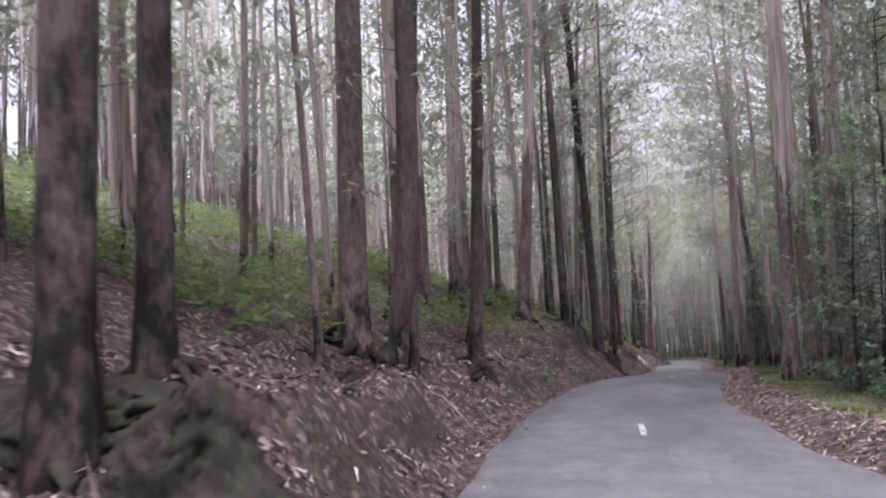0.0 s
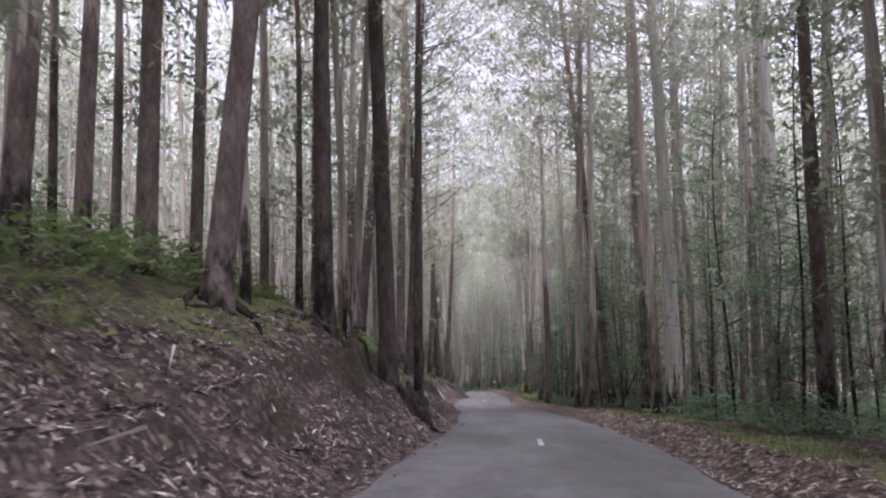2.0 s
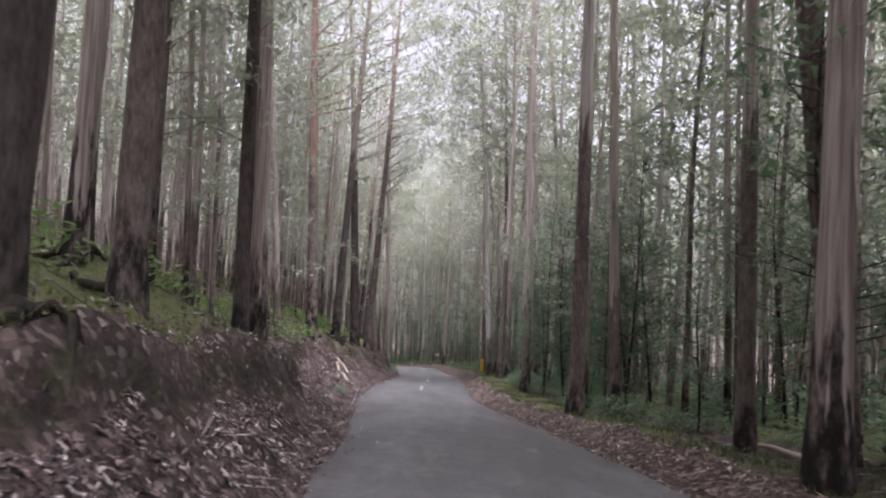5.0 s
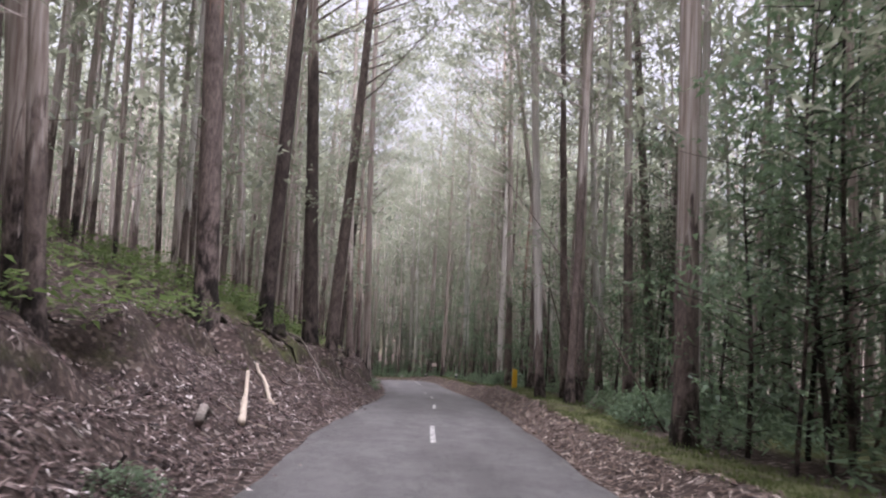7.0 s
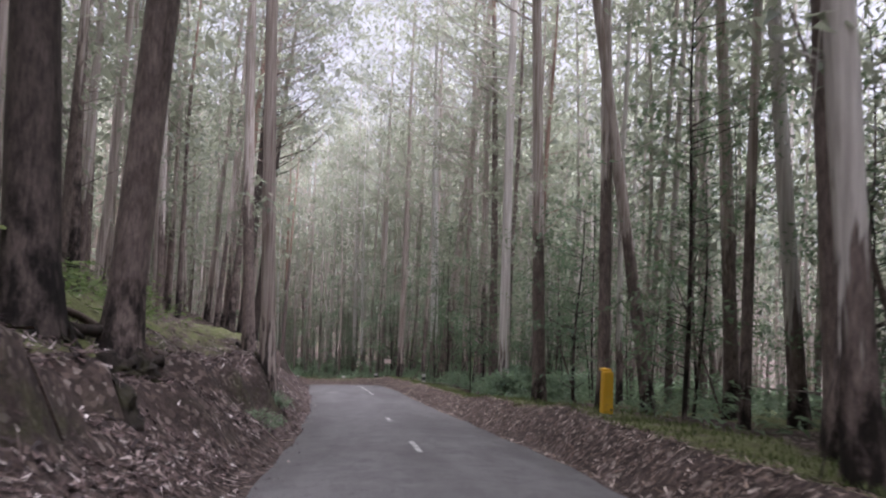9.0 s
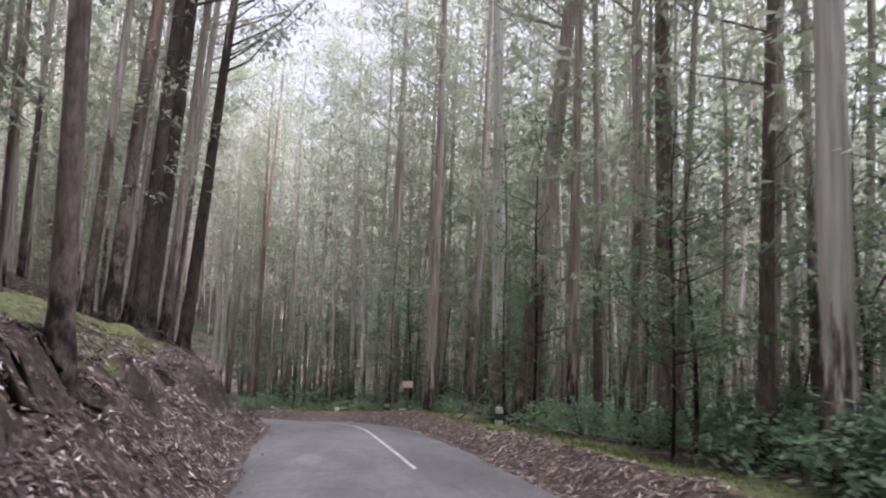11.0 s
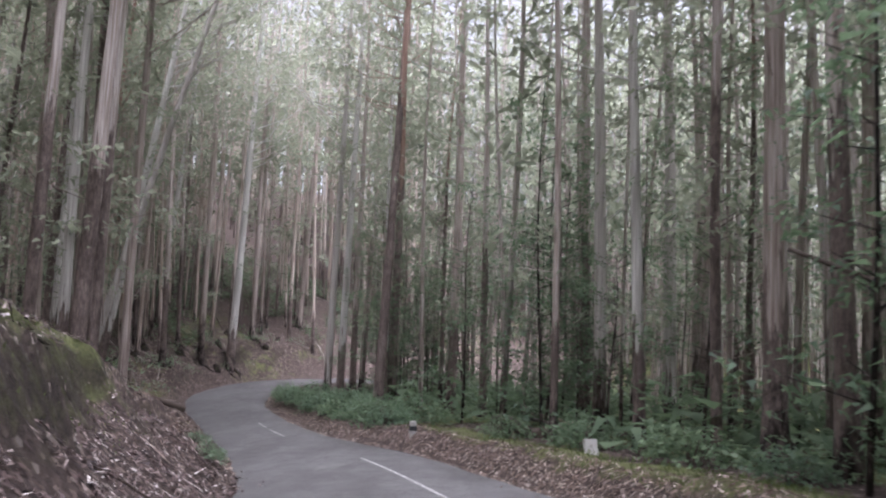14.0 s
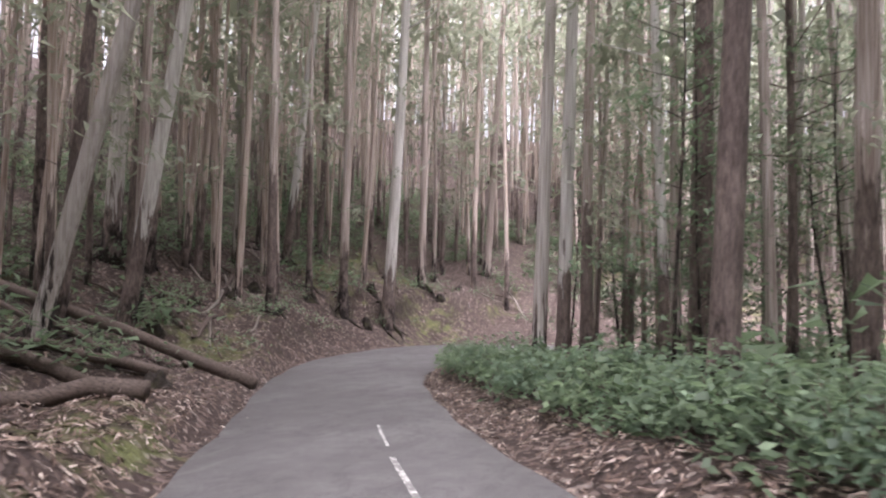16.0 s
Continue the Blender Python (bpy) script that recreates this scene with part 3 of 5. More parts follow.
UPHILL_DIP = [(-7.6, 22.1, 0.36, -0.04, 0.00, 'r'), (-6.75, 26.3, 0.28, 0.05, 0.00, 'd'), (-6.15, 33.4, 0.37, -0.06, 0.00, 'd'), (-5.4, 34.9, 0.30, 0.05, 0.00, 'r'),
    (-6.5, 54.1, 0.27, -0.05, 0.01, 'b'), (-4.3, 44.8, 0.23, -0.04, 0.00, 'b'), (-6.0, 56.1, 0.17, -0.03, 0.00, 'b')]
UPHILL_BEND = [(-10.7, 71.2, 0.27, 0.06, 0.00, 'r'), (-10.1, 72.1, 0.25, 0.05, 0.00, 'd'), (-11.7, 71.6, 0.17, 0.05, 0.00, 'b'), (-10.6, 74.8, 0.35, 0.06, -0.01, 'd'),
    (-10.6, 77.3, 0.24, 0.06, 0.00, 'b'), (-10.7, 81.0, 0.32, 0.08, 0.00, 'd'), (-12.3, 84.1, 0.27, 0.08, 0.00, 'b'), (-12.9, 79.5, 0.18, 0.07, 0.00, 'b'), (-13.5, 83.7, 0.27, 0.02, 0.00, 'b'), (-13.4, 76.0, 0.20, 0.06, 0.00, 'b'),
    (-19.9, 100.1, 0.20, 0.02, 0.00, 'b'), (-21.5, 103.9, 0.20, 0.00, 0.00, 'p'), (-19.1, 102.0, 0.20, 0.02, 0.00, 'b'), (-19.1, 101.2, 0.27, 0.03, 0.01, 'b')]
UPHILL_END = [(-22.1, 106.1, 0.27, -0.02, 0.00, 'r'), (-20.9, 106.7, 0.20, 0.00, 0.00, 'b'), (-36.2, 123.0, 0.37, 0.01, 0.00, 'p'), (-28.9, 112.7, 0.27, 0.01, 0.00, 'r'),
    (-24.0, 105.8, 0.27, -0.04, -0.01, 'b'), (-27.5, 113.4, 0.22, 0.24, 0.08, 'p'), (-29.6, 117.9, 0.25, 0.15, 0.04, 'p'), (-28.4, 114.7, 0.18, 0.06, 0.02, 'r'), (-34.8, 123.6, 0.26, 0.05, 0.02, 'b'),
    (-30.0, 136.2, 0.34, 0.03, 0.01, 'p'), (-35.9, 134.7, 0.23, 0.08, 0.03, 'p'), (-31.2, 133.4, 0.24, -0.01, 0.00, 'b'), (-30.2, 126.0, 0.19, -0.02, -0.01, 'b'),
    (-30.7, 142.1, 0.26, 0.00, 0.00, 'b'), (-29.5, 151.2, 0.30, 0.04, 0.02, 'b'), (-37.8, 134.8, 0.23, -0.01, -0.01, 'b'), (-32.6, 132.3, 0.15, -0.02, -0.01, 'b')]
DOWNHILL_START = [(9.0, -18.5, 0.40, -0.02, -0.01, 'p'), (7.4, -22.0, 0.20, -0.03, 0.00, 'b'), (10.6, -26.9, 0.27, -0.02, 0.00, 'p'), (13.2, -24.3, 0.27, 0.04, 0.00, 'b'),
    (11.5, -21.9, 0.20, 0.00, 0.00, 'b'), (8.6, -40.9, 0.27, 0.01, 0.00, 'b'), (8.3, -38.1, 0.20, 0.05, 0.01, 'b'), (7.3, -41.6, 0.27, -0.03, 0.00, 'b')]
DOWNHILL_TOP = [(6.2, -44.3, 0.27, 0.02, 0.00, 'b')]
DOWNHILL_STRAIGHT = [(5.4, -11.8, 0.25, 0.02, 0.00, 'b'), (5.8, -14.3, 0.20, 0.02, 0.00, 'b'), (4.6, 0.5, 0.24, 0.00, 0.00, 'b'), (9.3, -11.2, 0.27, -0.01, 0.00, 'b'),
    (11.2, -11.2, 0.27, 0.01, 0.00, 'b'), (7.9, -8.0, 0.27, -0.10, 0.00, 'r'), (11.1, -2.8, 0.27, -0.01, 0.00, 'b'), (7.0, -5.9, 0.20, -0.02, 0.00, 'b'),
    (6.8, 4.1, 0.20, -0.04, 0.00, 'b'), (9.6, -9.8, 0.27, -0.02, 0.00, 'b'), (5.1, 15.8, 0.27, -0.02, 0.00, 'b')]
DOWNHILL_DIP = [(10.5, 29.0, 0.27, -0.02, 0.00, 'b'), (7.4, 27.8, 0.20, -0.04, 0.00, 'b'), (5.4, 27.9, 0.20, -0.02, 0.00, 'b'), (4.3, 30.1, 0.20, -0.07, 0.00, 'p'),
    (5.9, 32.7, 0.20, -0.05, 0.00, 'r'), (4.6, 25.6, 0.17, 0.02, 0.00, 'b'), (10.9, 35.3, 0.27, -0.08, 0.01, 'r'), (9.0, 38.3, 0.20, -0.07, 0.01, 'p'),
    (8.5, 40.5, 0.20, -0.04, 0.00, 'b'), (6.0, 43.5, 0.20, -0.02, 0.00, 'b'), (7.4, 43.3, 0.20, -0.15, 0.01, 'b'), (5.5, 56.5, 0.27, -0.01, 0.00, 'p'),
    (5.2, 48.2, 0.25, -0.04, 0.00, 'b')]
DOWNHILL_BEND = [(3.9, 75.5, 0.31, -0.03, 0.00, 'p'), (4.2, 72.7, 0.40, 0.09, -0.01, 'b'), (6.5, 64.8, 0.27, -0.03, 0.00, 'r'), (6.0, 65.8, 0.20, -0.01, 0.00, 'b'),
    (7.2, 72.4, 0.20, -0.03, 0.00, 'b'), (1.6, 82.5, 0.27, 0.00, 0.00, 'b'), (5.5, 91.3, 0.20, 0.02, 0.00, 'b'), (3.6, 94.4, 0.22, 0.01, 0.00, 'b'),
    (0.5, 95.1, 0.20, -0.02, 0.00, 'b'), (9.4, 89.5, 0.27, 0.02, 0.00, 'b'), (10.9, 89.5, 0.27, 0.03, 0.00, 'b'), (4.7, 84.6, 0.20, -0.01, 0.00, 'b'),
    (-0.0, 97.4, 0.27, 0.00, 0.00, 'b'), (4.2, 102.4, 0.27, 0.00, 0.00, 'b'), (-1.8, 103.9, 0.18, -0.03, 0.00, 'p')]
DOWNHILL_END = [(-2.8, 106.2, 0.24, -0.02, 0.00, 'p'), (-7.6, 117.2, 0.20, -0.02, -0.01, 'b'), (-2.8, 113.4, 0.27, -0.02, 0.00, 'b'), (0.4, 110.6, 0.27, -0.02, 0.00, 'p'),
    (2.5, 114.4, 0.27, 0.03, 0.01, 'b'), (-12.9, 119.6, 0.27, 0.00, 0.00, 'r'), (-12.3, 113.6, 0.24, 0.03, 0.01, 'r'), (-18.6, 126.3, 0.26, 0.01, 0.00, 'p'),
    (-17.8, 126.6, 0.26, 0.01, 0.00, 'p'), (-17.0, 126.9, 0.24, -0.01, 0.00, 'b'), (-9.5, 119.4, 0.27, 0.00, 0.00, 'b')]
for trees in (UPHILL_TOP, UPHILL_START, UPHILL_STRAIGHT, UPHILL_DIP, UPHILL_BEND, UPHILL_END, DOWNHILL_START, DOWNHILL_TOP, DOWNHILL_STRAIGHT, DOWNHILL_DIP, DOWNHILL_BEND, DOWNHILL_END):
    for x, y, r, lx, ly, kind in trees:
        tall = min(38, 20 + 70 * r) * KEY_RNG.uniform(0.9, 1.1)
        curl = KEY_RNG.uniform(0.06, 0.28)
        kink = -1.0 if x == -1.85 else 0.0
        side = -int(np.sign(beside(np.array(x), np.array(y))[0]))
        made = gum_tree(x, y, gum_meshes(KEY_RNG, tall, r, (lx, ly), curl, KEY_RNG.uniform(0.36, 0.52), 33, 9, 0.55, BARKS[kind], 12, 6, side, 9, 34 if kink else 26, kink), TREE_WORDS[kind], "roadside trees")
        if side > 0 and float(beside(np.array(x), np.array(y))[0]) > (-16 if trees is UPHILL_END else -8.5):
            tree_roots(made, r, 5, ROOT_RNG, kink)
        TAKEN.append((x, y))


def free(x, y, gap):
    return all((x - a) ** 2 + (y - b) ** 2 > gap * gap for a, b in TAKEN)


tree_rng = random.Random(7)
FOREST = []
for k in range(14):
    tall = tree_rng.uniform(24, 38)
    FOREST.append(gum_meshes(tree_rng, tall, tree_rng.uniform(0.09, 0.2), (tree_rng.uniform(-.03, .03), tree_rng.uniform(-.03, .03)),
                             tree_rng.uniform(0.1, 0.5), tree_rng.uniform(0.3, 0.5), 26, 8, 0.4, (BARK, BARK, BARK_RED, BARK, BARK_PALE, BARK)[k % 6], 8, 12, 0, 5))
spot_rng = random.Random(21)
count = 0
for _ in range(6000):
    if count >= 180:
        break
    y = spot_rng.uniform(-74, 150)
    x = float(np.interp(y, LINE[:, 1], LINE[:, 0])) + spot_rng.choice((-1, 1)) * spot_rng.uniform(5.5, 15)
    d, z, s = (float(v) for v in beside(np.array(x), np.array(y)))
    if -7.0 < d < 6.4 or not free(x, y, 1.5):
        continue
    TAKEN.append((x, y))
    gum_tree(x, y, spot_rng.choice(FOREST), "slender grey-brown eucalyptus with shedding bark among leaf litter", "forest trees",
             spot_rng.uniform(0, 360), spot_rng.uniform(0.8, 1.15))
    count += 1


# ---- the deep forest: too many to count ----
def gather(kinds, spots):
    """Many turned and scaled copies of (verts, faces, extra) arrays as one set of arrays. spots: kind, x, y, z, turn, scale."""
    vs, fs, ex, base = [], [], [], 0
    for kind, x, y, z, turn, size in spots:
        v, f, e = kinds[kind]
        c, s = math.cos(turn) * size, math.sin(turn) * size
        w = np.empty_like(v)
        w[:, 0], w[:, 1], w[:, 2] = v[:, 0] * c - v[:, 1] * s + x, v[:, 0] * s + v[:, 1] * c + y, v[:, 2] * size + z
        vs.append(w)
        fs.append(f + base)
        ex.append(e)
        base += len(v)
    return np.concatenate(vs), np.concatenate(fs), np.concatenate(ex)


def quads_mesh(name, vs, fs, mat, smooth=False):
    """A mesh of faces with one number of corners."""
    me = bpy.data.meshes.new(name)
    me.vertices.add(len(vs))
    me.vertices.foreach_set("co", vs.astype(np.float32).ravel())
    me.loops.add(fs.size)
    me.loops.foreach_set("vertex_index", fs.astype(np.int32).ravel())
    me.polygons.add(len(fs))
    me.polygons.foreach_set("loop_start", np.arange(0, fs.size, fs.shape[1], dtype=np.int32))
    me.polygons.foreach_set("use_smooth", np.full(len(fs), smooth))
    me.materials.append(mat)
    me.update(calc_edges=True)
    return me


far_rng = random.Random(33)
far_trunks, far_leaves = [], []
for k in range(10):
    tall, r0 = far_rng.uniform(24, 40), far_rng.uniform(0.06, 0.2)
    axis = trunk_axis(tall, (far_rng.uniform(-.06, .06), far_rng.uniform(-.06, .06)), far_rng.uniform(0.1, 0.6), far_rng, 8)
    vs, fs = tube(axis, [r0 * (1 - 0.8 * max(p[2], 0) / tall) for p in axis], 5, far_rng)
    vs = np.array(vs)
    far_trunks.append((vs, np.array(fs), np.maximum(vs[:, 2], 0)))
    lv, lf = [], []
    cents = []
    for j in range(20):
        u = far_rng.uniform(0.16, 1.0) ** 0.8
        c = along(axis, tall * u * 0.97)
        w, reach = far_rng.uniform(0, 6.28), far_rng.uniform(0.4, 2.4)
        cents.append((c.x + math.cos(w) * reach, c.y + math.sin(w) * reach, c.z))
    leaf_cloud(sprays(cents, 3, 0.75, far_rng), 3, 0.42, 0.70, far_rng, lv, lf, 0.4, 0.22, True)
    far_leaves.append((np.array(lv), np.array(lf), np.zeros(len(lv))))
hill = np.random.default_rng(14).uniform((-75, 112), (-18, 190), (560, 2))
# trees behind the start are unseen, added to shade the first bank
cand = np.random.default_rng(4).uniform((-100, -112), (70, 250), (7400, 2))
foot = np.random.default_rng(16).uniform((-46, 114), (-24, 152), (80, 2))
upper = np.random.default_rng(18).uniform((-95, -62), (-44, 30), (420, 2))
lower = np.random.default_rng(19).uniform((26, -50), (64, 60), (300, 2))
beyond = np.random.default_rng(20).uniform((6, 92), (46, 140), (70, 2))
cand = np.concatenate([foot, hill, upper, lower, beyond, cand])
dd, zz, ss = beside(cand[:, 0], cand[:, 1])
hh = land(cand[:, 0], cand[:, 1])
spots = []
for (x, y), d, h in zip(cand, dd, hh):
    if (-9.5 < d < 9.5 and y > -74 and not (y > 116 and d < -4.4)) or abs(d) < 6 or (d < -8 and -35 < y < 15 and d > -11) or (abs(d) > 75 and y < 80) or (y < 20 and not -92 < d < 60):
        continue
    if x < -16 and y > 112 and d < -4 and (x * 7.31 + y * 3.17) % 1 < 0.35:
        continue
    if -34 < x < -8 and -62 < y < 4 and (x * 5.13 + y * 2.71) % 1 < 0.45:
        continue
    if y < -66 and abs(d) > 18 or y < -100 and abs(d) > 22 or y < -40 and d > 45:
        continue
    if abs(d) < 16 and not free(x, y, 1.3):
        continue
    spots.append((far_rng.randrange(10), x, y, h, far_rng.uniform(0, 6.28), far_rng.uniform(0.8, 1.15) * (1.1 if y > 85 else 1.0)))
spots = spots[:3900]
def stand(spots, bark, label, leaf_share):
    """One joined stand of trees, with its foliage as a part."""
    v, f, e = gather(far_trunks, spots)
    tones = np.concatenate([np.full(len(far_trunks[q[0]][0]), (k * 0.618) % 1) for k, q in enumerate(spots)])
    wood = tagged(new("forest", with_bark(quads_mesh("forest", v, f, bark, True), e, tones)), label, "forest", kind="stuff")
    leafy = [q for k, q in enumerate(spots) if (k * 0.37) % 1 < leaf_share]
    leafy += [((q[0] + 3) % 10, *q[1:4], q[4] + 2, q[5]) for k, q in enumerate(leafy) if (q[1] > -9 and q[2] > 78 and k % 4 == 0) or (q[1] > 10 and q[2] < 62 and not -24 < q[2] < 6 and k % 2 == 0)]
    v, f, e = gather(far_leaves, leafy)
    tagged(part("foliage", quads_mesh("foliage", v, f, LEAF), wood), kind="stuff")


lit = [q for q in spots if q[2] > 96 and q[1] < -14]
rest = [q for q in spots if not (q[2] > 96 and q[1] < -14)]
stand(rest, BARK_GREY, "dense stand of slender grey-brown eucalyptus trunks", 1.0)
stand(lit, BARK_FAR, "open hillside stand of slender eucalyptus trunks toned pale pinkish as if sunlit", 0.7)


# ---- undergrowth ----
def clump(rng, wide, high, count, size, droop=0.2, fat=0.3, simple=False):
    """Leaves of a low bush about its foot, thicker outside than in."""
    vs, fs = [], []
    cents = []
    for _ in range(count // 5):
        w, q = rng.uniform(0, 6.283), math.sqrt(rng.random())
        cents.append((math.cos(w) * wide * q, math.sin(w) * wide * q, high * (0.15 + 0.85 * rng.random() ** 0.7) * math.sqrt(max(0.05, 1 - 0.85 * q * q))))
    leaf_cloud(cents, 5, size * 0.9, size, rng, vs, fs, droop, fat, simple)
    return vs, fs


def stems(rng, wide, high, count):
    vs, fs = [], []
    for _ in range(count):
        w, q = rng.uniform(0, 6.283), rng.random() * 0.75
        tip = (math.cos(w) * wide * q, math.sin(w) * wide * q, high * rng.uniform(0.5, 0.9))
        tube([(tip[0] * 0.15, tip[1] * 0.15, -0.05), (tip[0] * 0.6, tip[1] * 0.6, tip[2] * 0.6), tip], [0.014, 0.01, 0.004], 4, rng, 0, vs, fs)
    return vs, fs


bush_rng = random.Random(11)
BUSH = []
for k in range(6):
    w, h = bush_rng.uniform(0.8, 1.2), bush_rng.uniform(0.8, 1.15)
    BUSH.append((mesh_from("branchwood", *stems(bush_rng, w, h, 14), DARKLOG), mesh_from("leaves", *clump(bush_rng, w, h, 900, 0.125), LEAF_DARK)))


def bush(x, y, size=1.0, turn=None, squash=1.0):
    root = new("shrub")
    k = bush_rng.randrange(6)
    root.matrix_basis = pose(x, y, float(land(x, y)) - 0.03, 0, 0, bush_rng.uniform(0, 360)) @ Matrix.Diagonal((size, size, size * squash, 1))
    tagged(part("branchwood", BUSH[k][0], root), kind="stuff")
    part("leaves", BUSH[k][1], root)
    return tagged(root, "dark green leafy shrub on the road verge", "shrub", "verge shrubs")


# the thicket on the inner side of the bend, and the verge further up
for run, off, size in ((106.0, 5.0, 1.10), (107.2, 5.3, 1.32), (108.4, 5.0, 1.21), (109.5, 5.5, 1.38), (110.8, 5.1, 1.32), (112.0, 5.3, 1.38), (113.2, 5.0, 1.26),
                       (114.4, 5.1, 1.32), (115.8, 4.9, 1.21), (117.0, 4.8, 1.21), (118.2, 4.6, 1.10), (119.5, 4.5, 1.16), (120.8, 4.4, 1.04), (122.0, 4.4, 0.99),
                       (108.0, 6.9, 1.54), (111.0, 7.1, 1.65), (114.0, 6.9, 1.54), (117.0, 6.5, 1.43), (120.0, 6.1, 1.32)):
    p = on_road(run_at(run), off - 0.85)
    bush(p.x, p.y, size * 0.95)
for y, off, size in ((-60, 6.4, 0.75), (-57, 6.9, 0.9), (-54, 6.2, 0.8), (-51.5, 6.8, 0.95), (-48.5, 6.2, 0.85), (-46.5, 7.2, 1.0), (-44, 6.1, 0.99), (-40, 6.5, 1.10), (-35, 6.3, 0.99), (-31, 6.9, 1.10), (-26, 6.4, 0.88), (-3, 5.7, 0.77), (1, 6.1, 0.88), (5, 5.9, 0.77),
                     (20, 6.0, 1.10), (22, 6.4, 1.21), (24, 6.1, 0.99), (16, 6.3, 0.99), (30, 6.5, 0.77), (62, 6.7, 1.10), (66, 6.5, 1.21), (69, 7.1, 1.32),
                     (74, 6.4, 0.99), (78, 6.1, 0.88), (81, 6.7, 1.10), (86, 5.7, 0.88), (88, 6.3, 0.99), (92, 5.9, 0.88), (95, 6.6, 1.21), (99, 6.5, 1.10), (102, 6.1, 1.10)):
    p = on_road(run_at(y), off + bush_rng.uniform(-.2, .4))
    bush(p.x, p.y, size * bush_rng.uniform(0.85, 1.1))
for y, off, size in ((99.5, -3.7, 0.4), (101.3, -3.6, 0.5), (102.6, -3.9, 0.45), (-47, -3.3, 0.35), (8, -3.4, 0.4), (39, -3.4, 0.5), (43, -3.3, 0.45)):
    p = on_road(run_at(y), off)
    bush(p.x, p.y, size)

green_rng = random.Random(17)
fern_kinds = []
for k in range(5):
    v, f = clump(green_rng, 0.9, 0.8, 90, 0.205, 0.1, 0.2, True)
    fern_kinds.append((np.array(v), np.array(f), np.zeros(len(v))))
fern_spots, dark_spots = [], []
for _ in range(9000):
    y = green_rng.uniform(-62, 170)
    off = green_rng.uniform(-32, 22)
    x = float(np.interp(y, LINE[:, 1], LINE[:, 0])) + off
    d, z, s = (float(v) for v in beside(np.array(x), np.array(y)))
    h = float(land(x, y))
    if d < -6.8 and s < 52 and len(fern_spots) < 700 and green_rng.random() < (1.0 if d > -16 else 0.4):
        fern_spots.append((green_rng.randrange(5), x, y, h, green_rng.uniform(0, 6.28), green_rng.uniform(0.8, 1.5)))
    elif (d > 6.5 or (d < -7.5 and s > 104 and green_rng.random() < 0.8)) and len(dark_spots) < 1500:
        dark_spots.append((green_rng.randrange(5), x, y, h, green_rng.uniform(0, 6.28), green_rng.uniform(0.8, 2.2) if d > 12 else green_rng.uniform(0.6, 1.25)))
for _ in range(900):
    x, y = green_rng.uniform(-58, -18), green_rng.uniform(108, 165)
    d, z, s = (float(v) for v in beside(np.array(x), np.array(y)))
    if d < -12 and lumps(x, y, 6.0, 2.0) > -0.4 or d < -6 and lumps(x, y, 4.0, 2.0) > 0.35:
        dark_spots.append((green_rng.randrange(5), x, y, float(land(x, y)), green_rng.uniform(0, 6.28), green_rng.uniform(0.6, 2.0)))
for _ in range(150):
    x, y = green_rng.uniform(-14, 30), green_rng.uniform(98, 140)
    d, z, s = (float(v) for v in beside(np.array(x), np.array(y)))
    if d > 8:
        dark_spots.append((green_rng.randrange(5), x, y, float(land(x, y)), green_rng.uniform(0, 6.28), green_rng.uniform(1.8, 3.4)))
for _ in range(30):
    p = on_road(run_at(green_rng.uniform(118, 146)), -green_rng.uniform(4.2, 7.5))
    dark_spots.append((green_rng.randrange(5), p.x, p.y, float(land(p.x, p.y)), green_rng.uniform(0, 6.28), green_rng.uniform(0.5, 1.2)))
for _ in range(260):
    x, y = green_rng.uniform(-60, -14), green_rng.uniform(-66, -6)
    fern_spots.append((green_rng.randrange(5), x, y, float(land(x, y)), green_rng.uniform(0, 6.28), green_rng.uniform(1.2, 2.4)))
v, f, e = gather(fern_kinds, fern_spots)
tagged(new("undergrowth", quads_mesh("undergrowth", v, f, LEAF_BRIGHT)), "bright green ferns and low bushes on the slope above the road", "undergrowth", kind="stuff")
v, f, e = gather(fern_kinds, dark_spots)
tagged(new("undergrowth", quads_mesh("undergrowth", v, f, LEAF_DARK)), "dark green undergrowth between the tree trunks", "undergrowth", kind="stuff")

# young trees with low foliage on the downhill side
SAPLING = []
for k in range(5):
    tall = green_rng.uniform(5, 13)
    axis = trunk_axis(tall, (green_rng.uniform(-.08, .08), green_rng.uniform(-.08, .08)), 0.2, green_rng, 8)
    vs, fs = tube(axis, [0.055 * (1 - 0.85 * max(p[2], 0) / tall) for p in axis], 6, green_rng)
    cents = []
    for j in range(34):
        c = along(axis, tall * green_rng.uniform(0.06, 1.0) * 0.95)
        w, reach = green_rng.uniform(0, 6.28), green_rng.uniform(0.3, 1.7)
        tip = Vector((c.x + math.cos(w) * reach, c.y + math.sin(w) * reach, c.z + 0.3 * reach))
        tube([c, tip], [0.018, 0.005], 4, green_rng, 0, vs, fs)
        cents.append(tip)
    lv, lf = [], []
    leaf_cloud(sprays(cents, 4, 0.4, green_rng), 10, 0.2, 0.17, green_rng, lv, lf, 0.4, 0.25, True)
    SAPLING.append((with_bark(mesh_from("stem", vs, fs, BARK, True), [0.5] * len(vs), [0.3] * len(vs)), mesh_from("leaves", lv, lf, LEAF_DARK)))
def sapling(x, y, size):
    root = new("sapling")
    k = green_rng.randrange(5)
    root.matrix_basis = pose(x, y, float(land(x, y)), 0, 0, green_rng.uniform(0, 360)) @ Matrix.Scale(size, 4)
    tagged(part("stem", SAPLING[k][0], root), kind="stuff")
    part("leaves", SAPLING[k][1], root)
    return tagged(root, "young gum sapling with dark green foliage beneath tall trees", "sapling", "saplings")


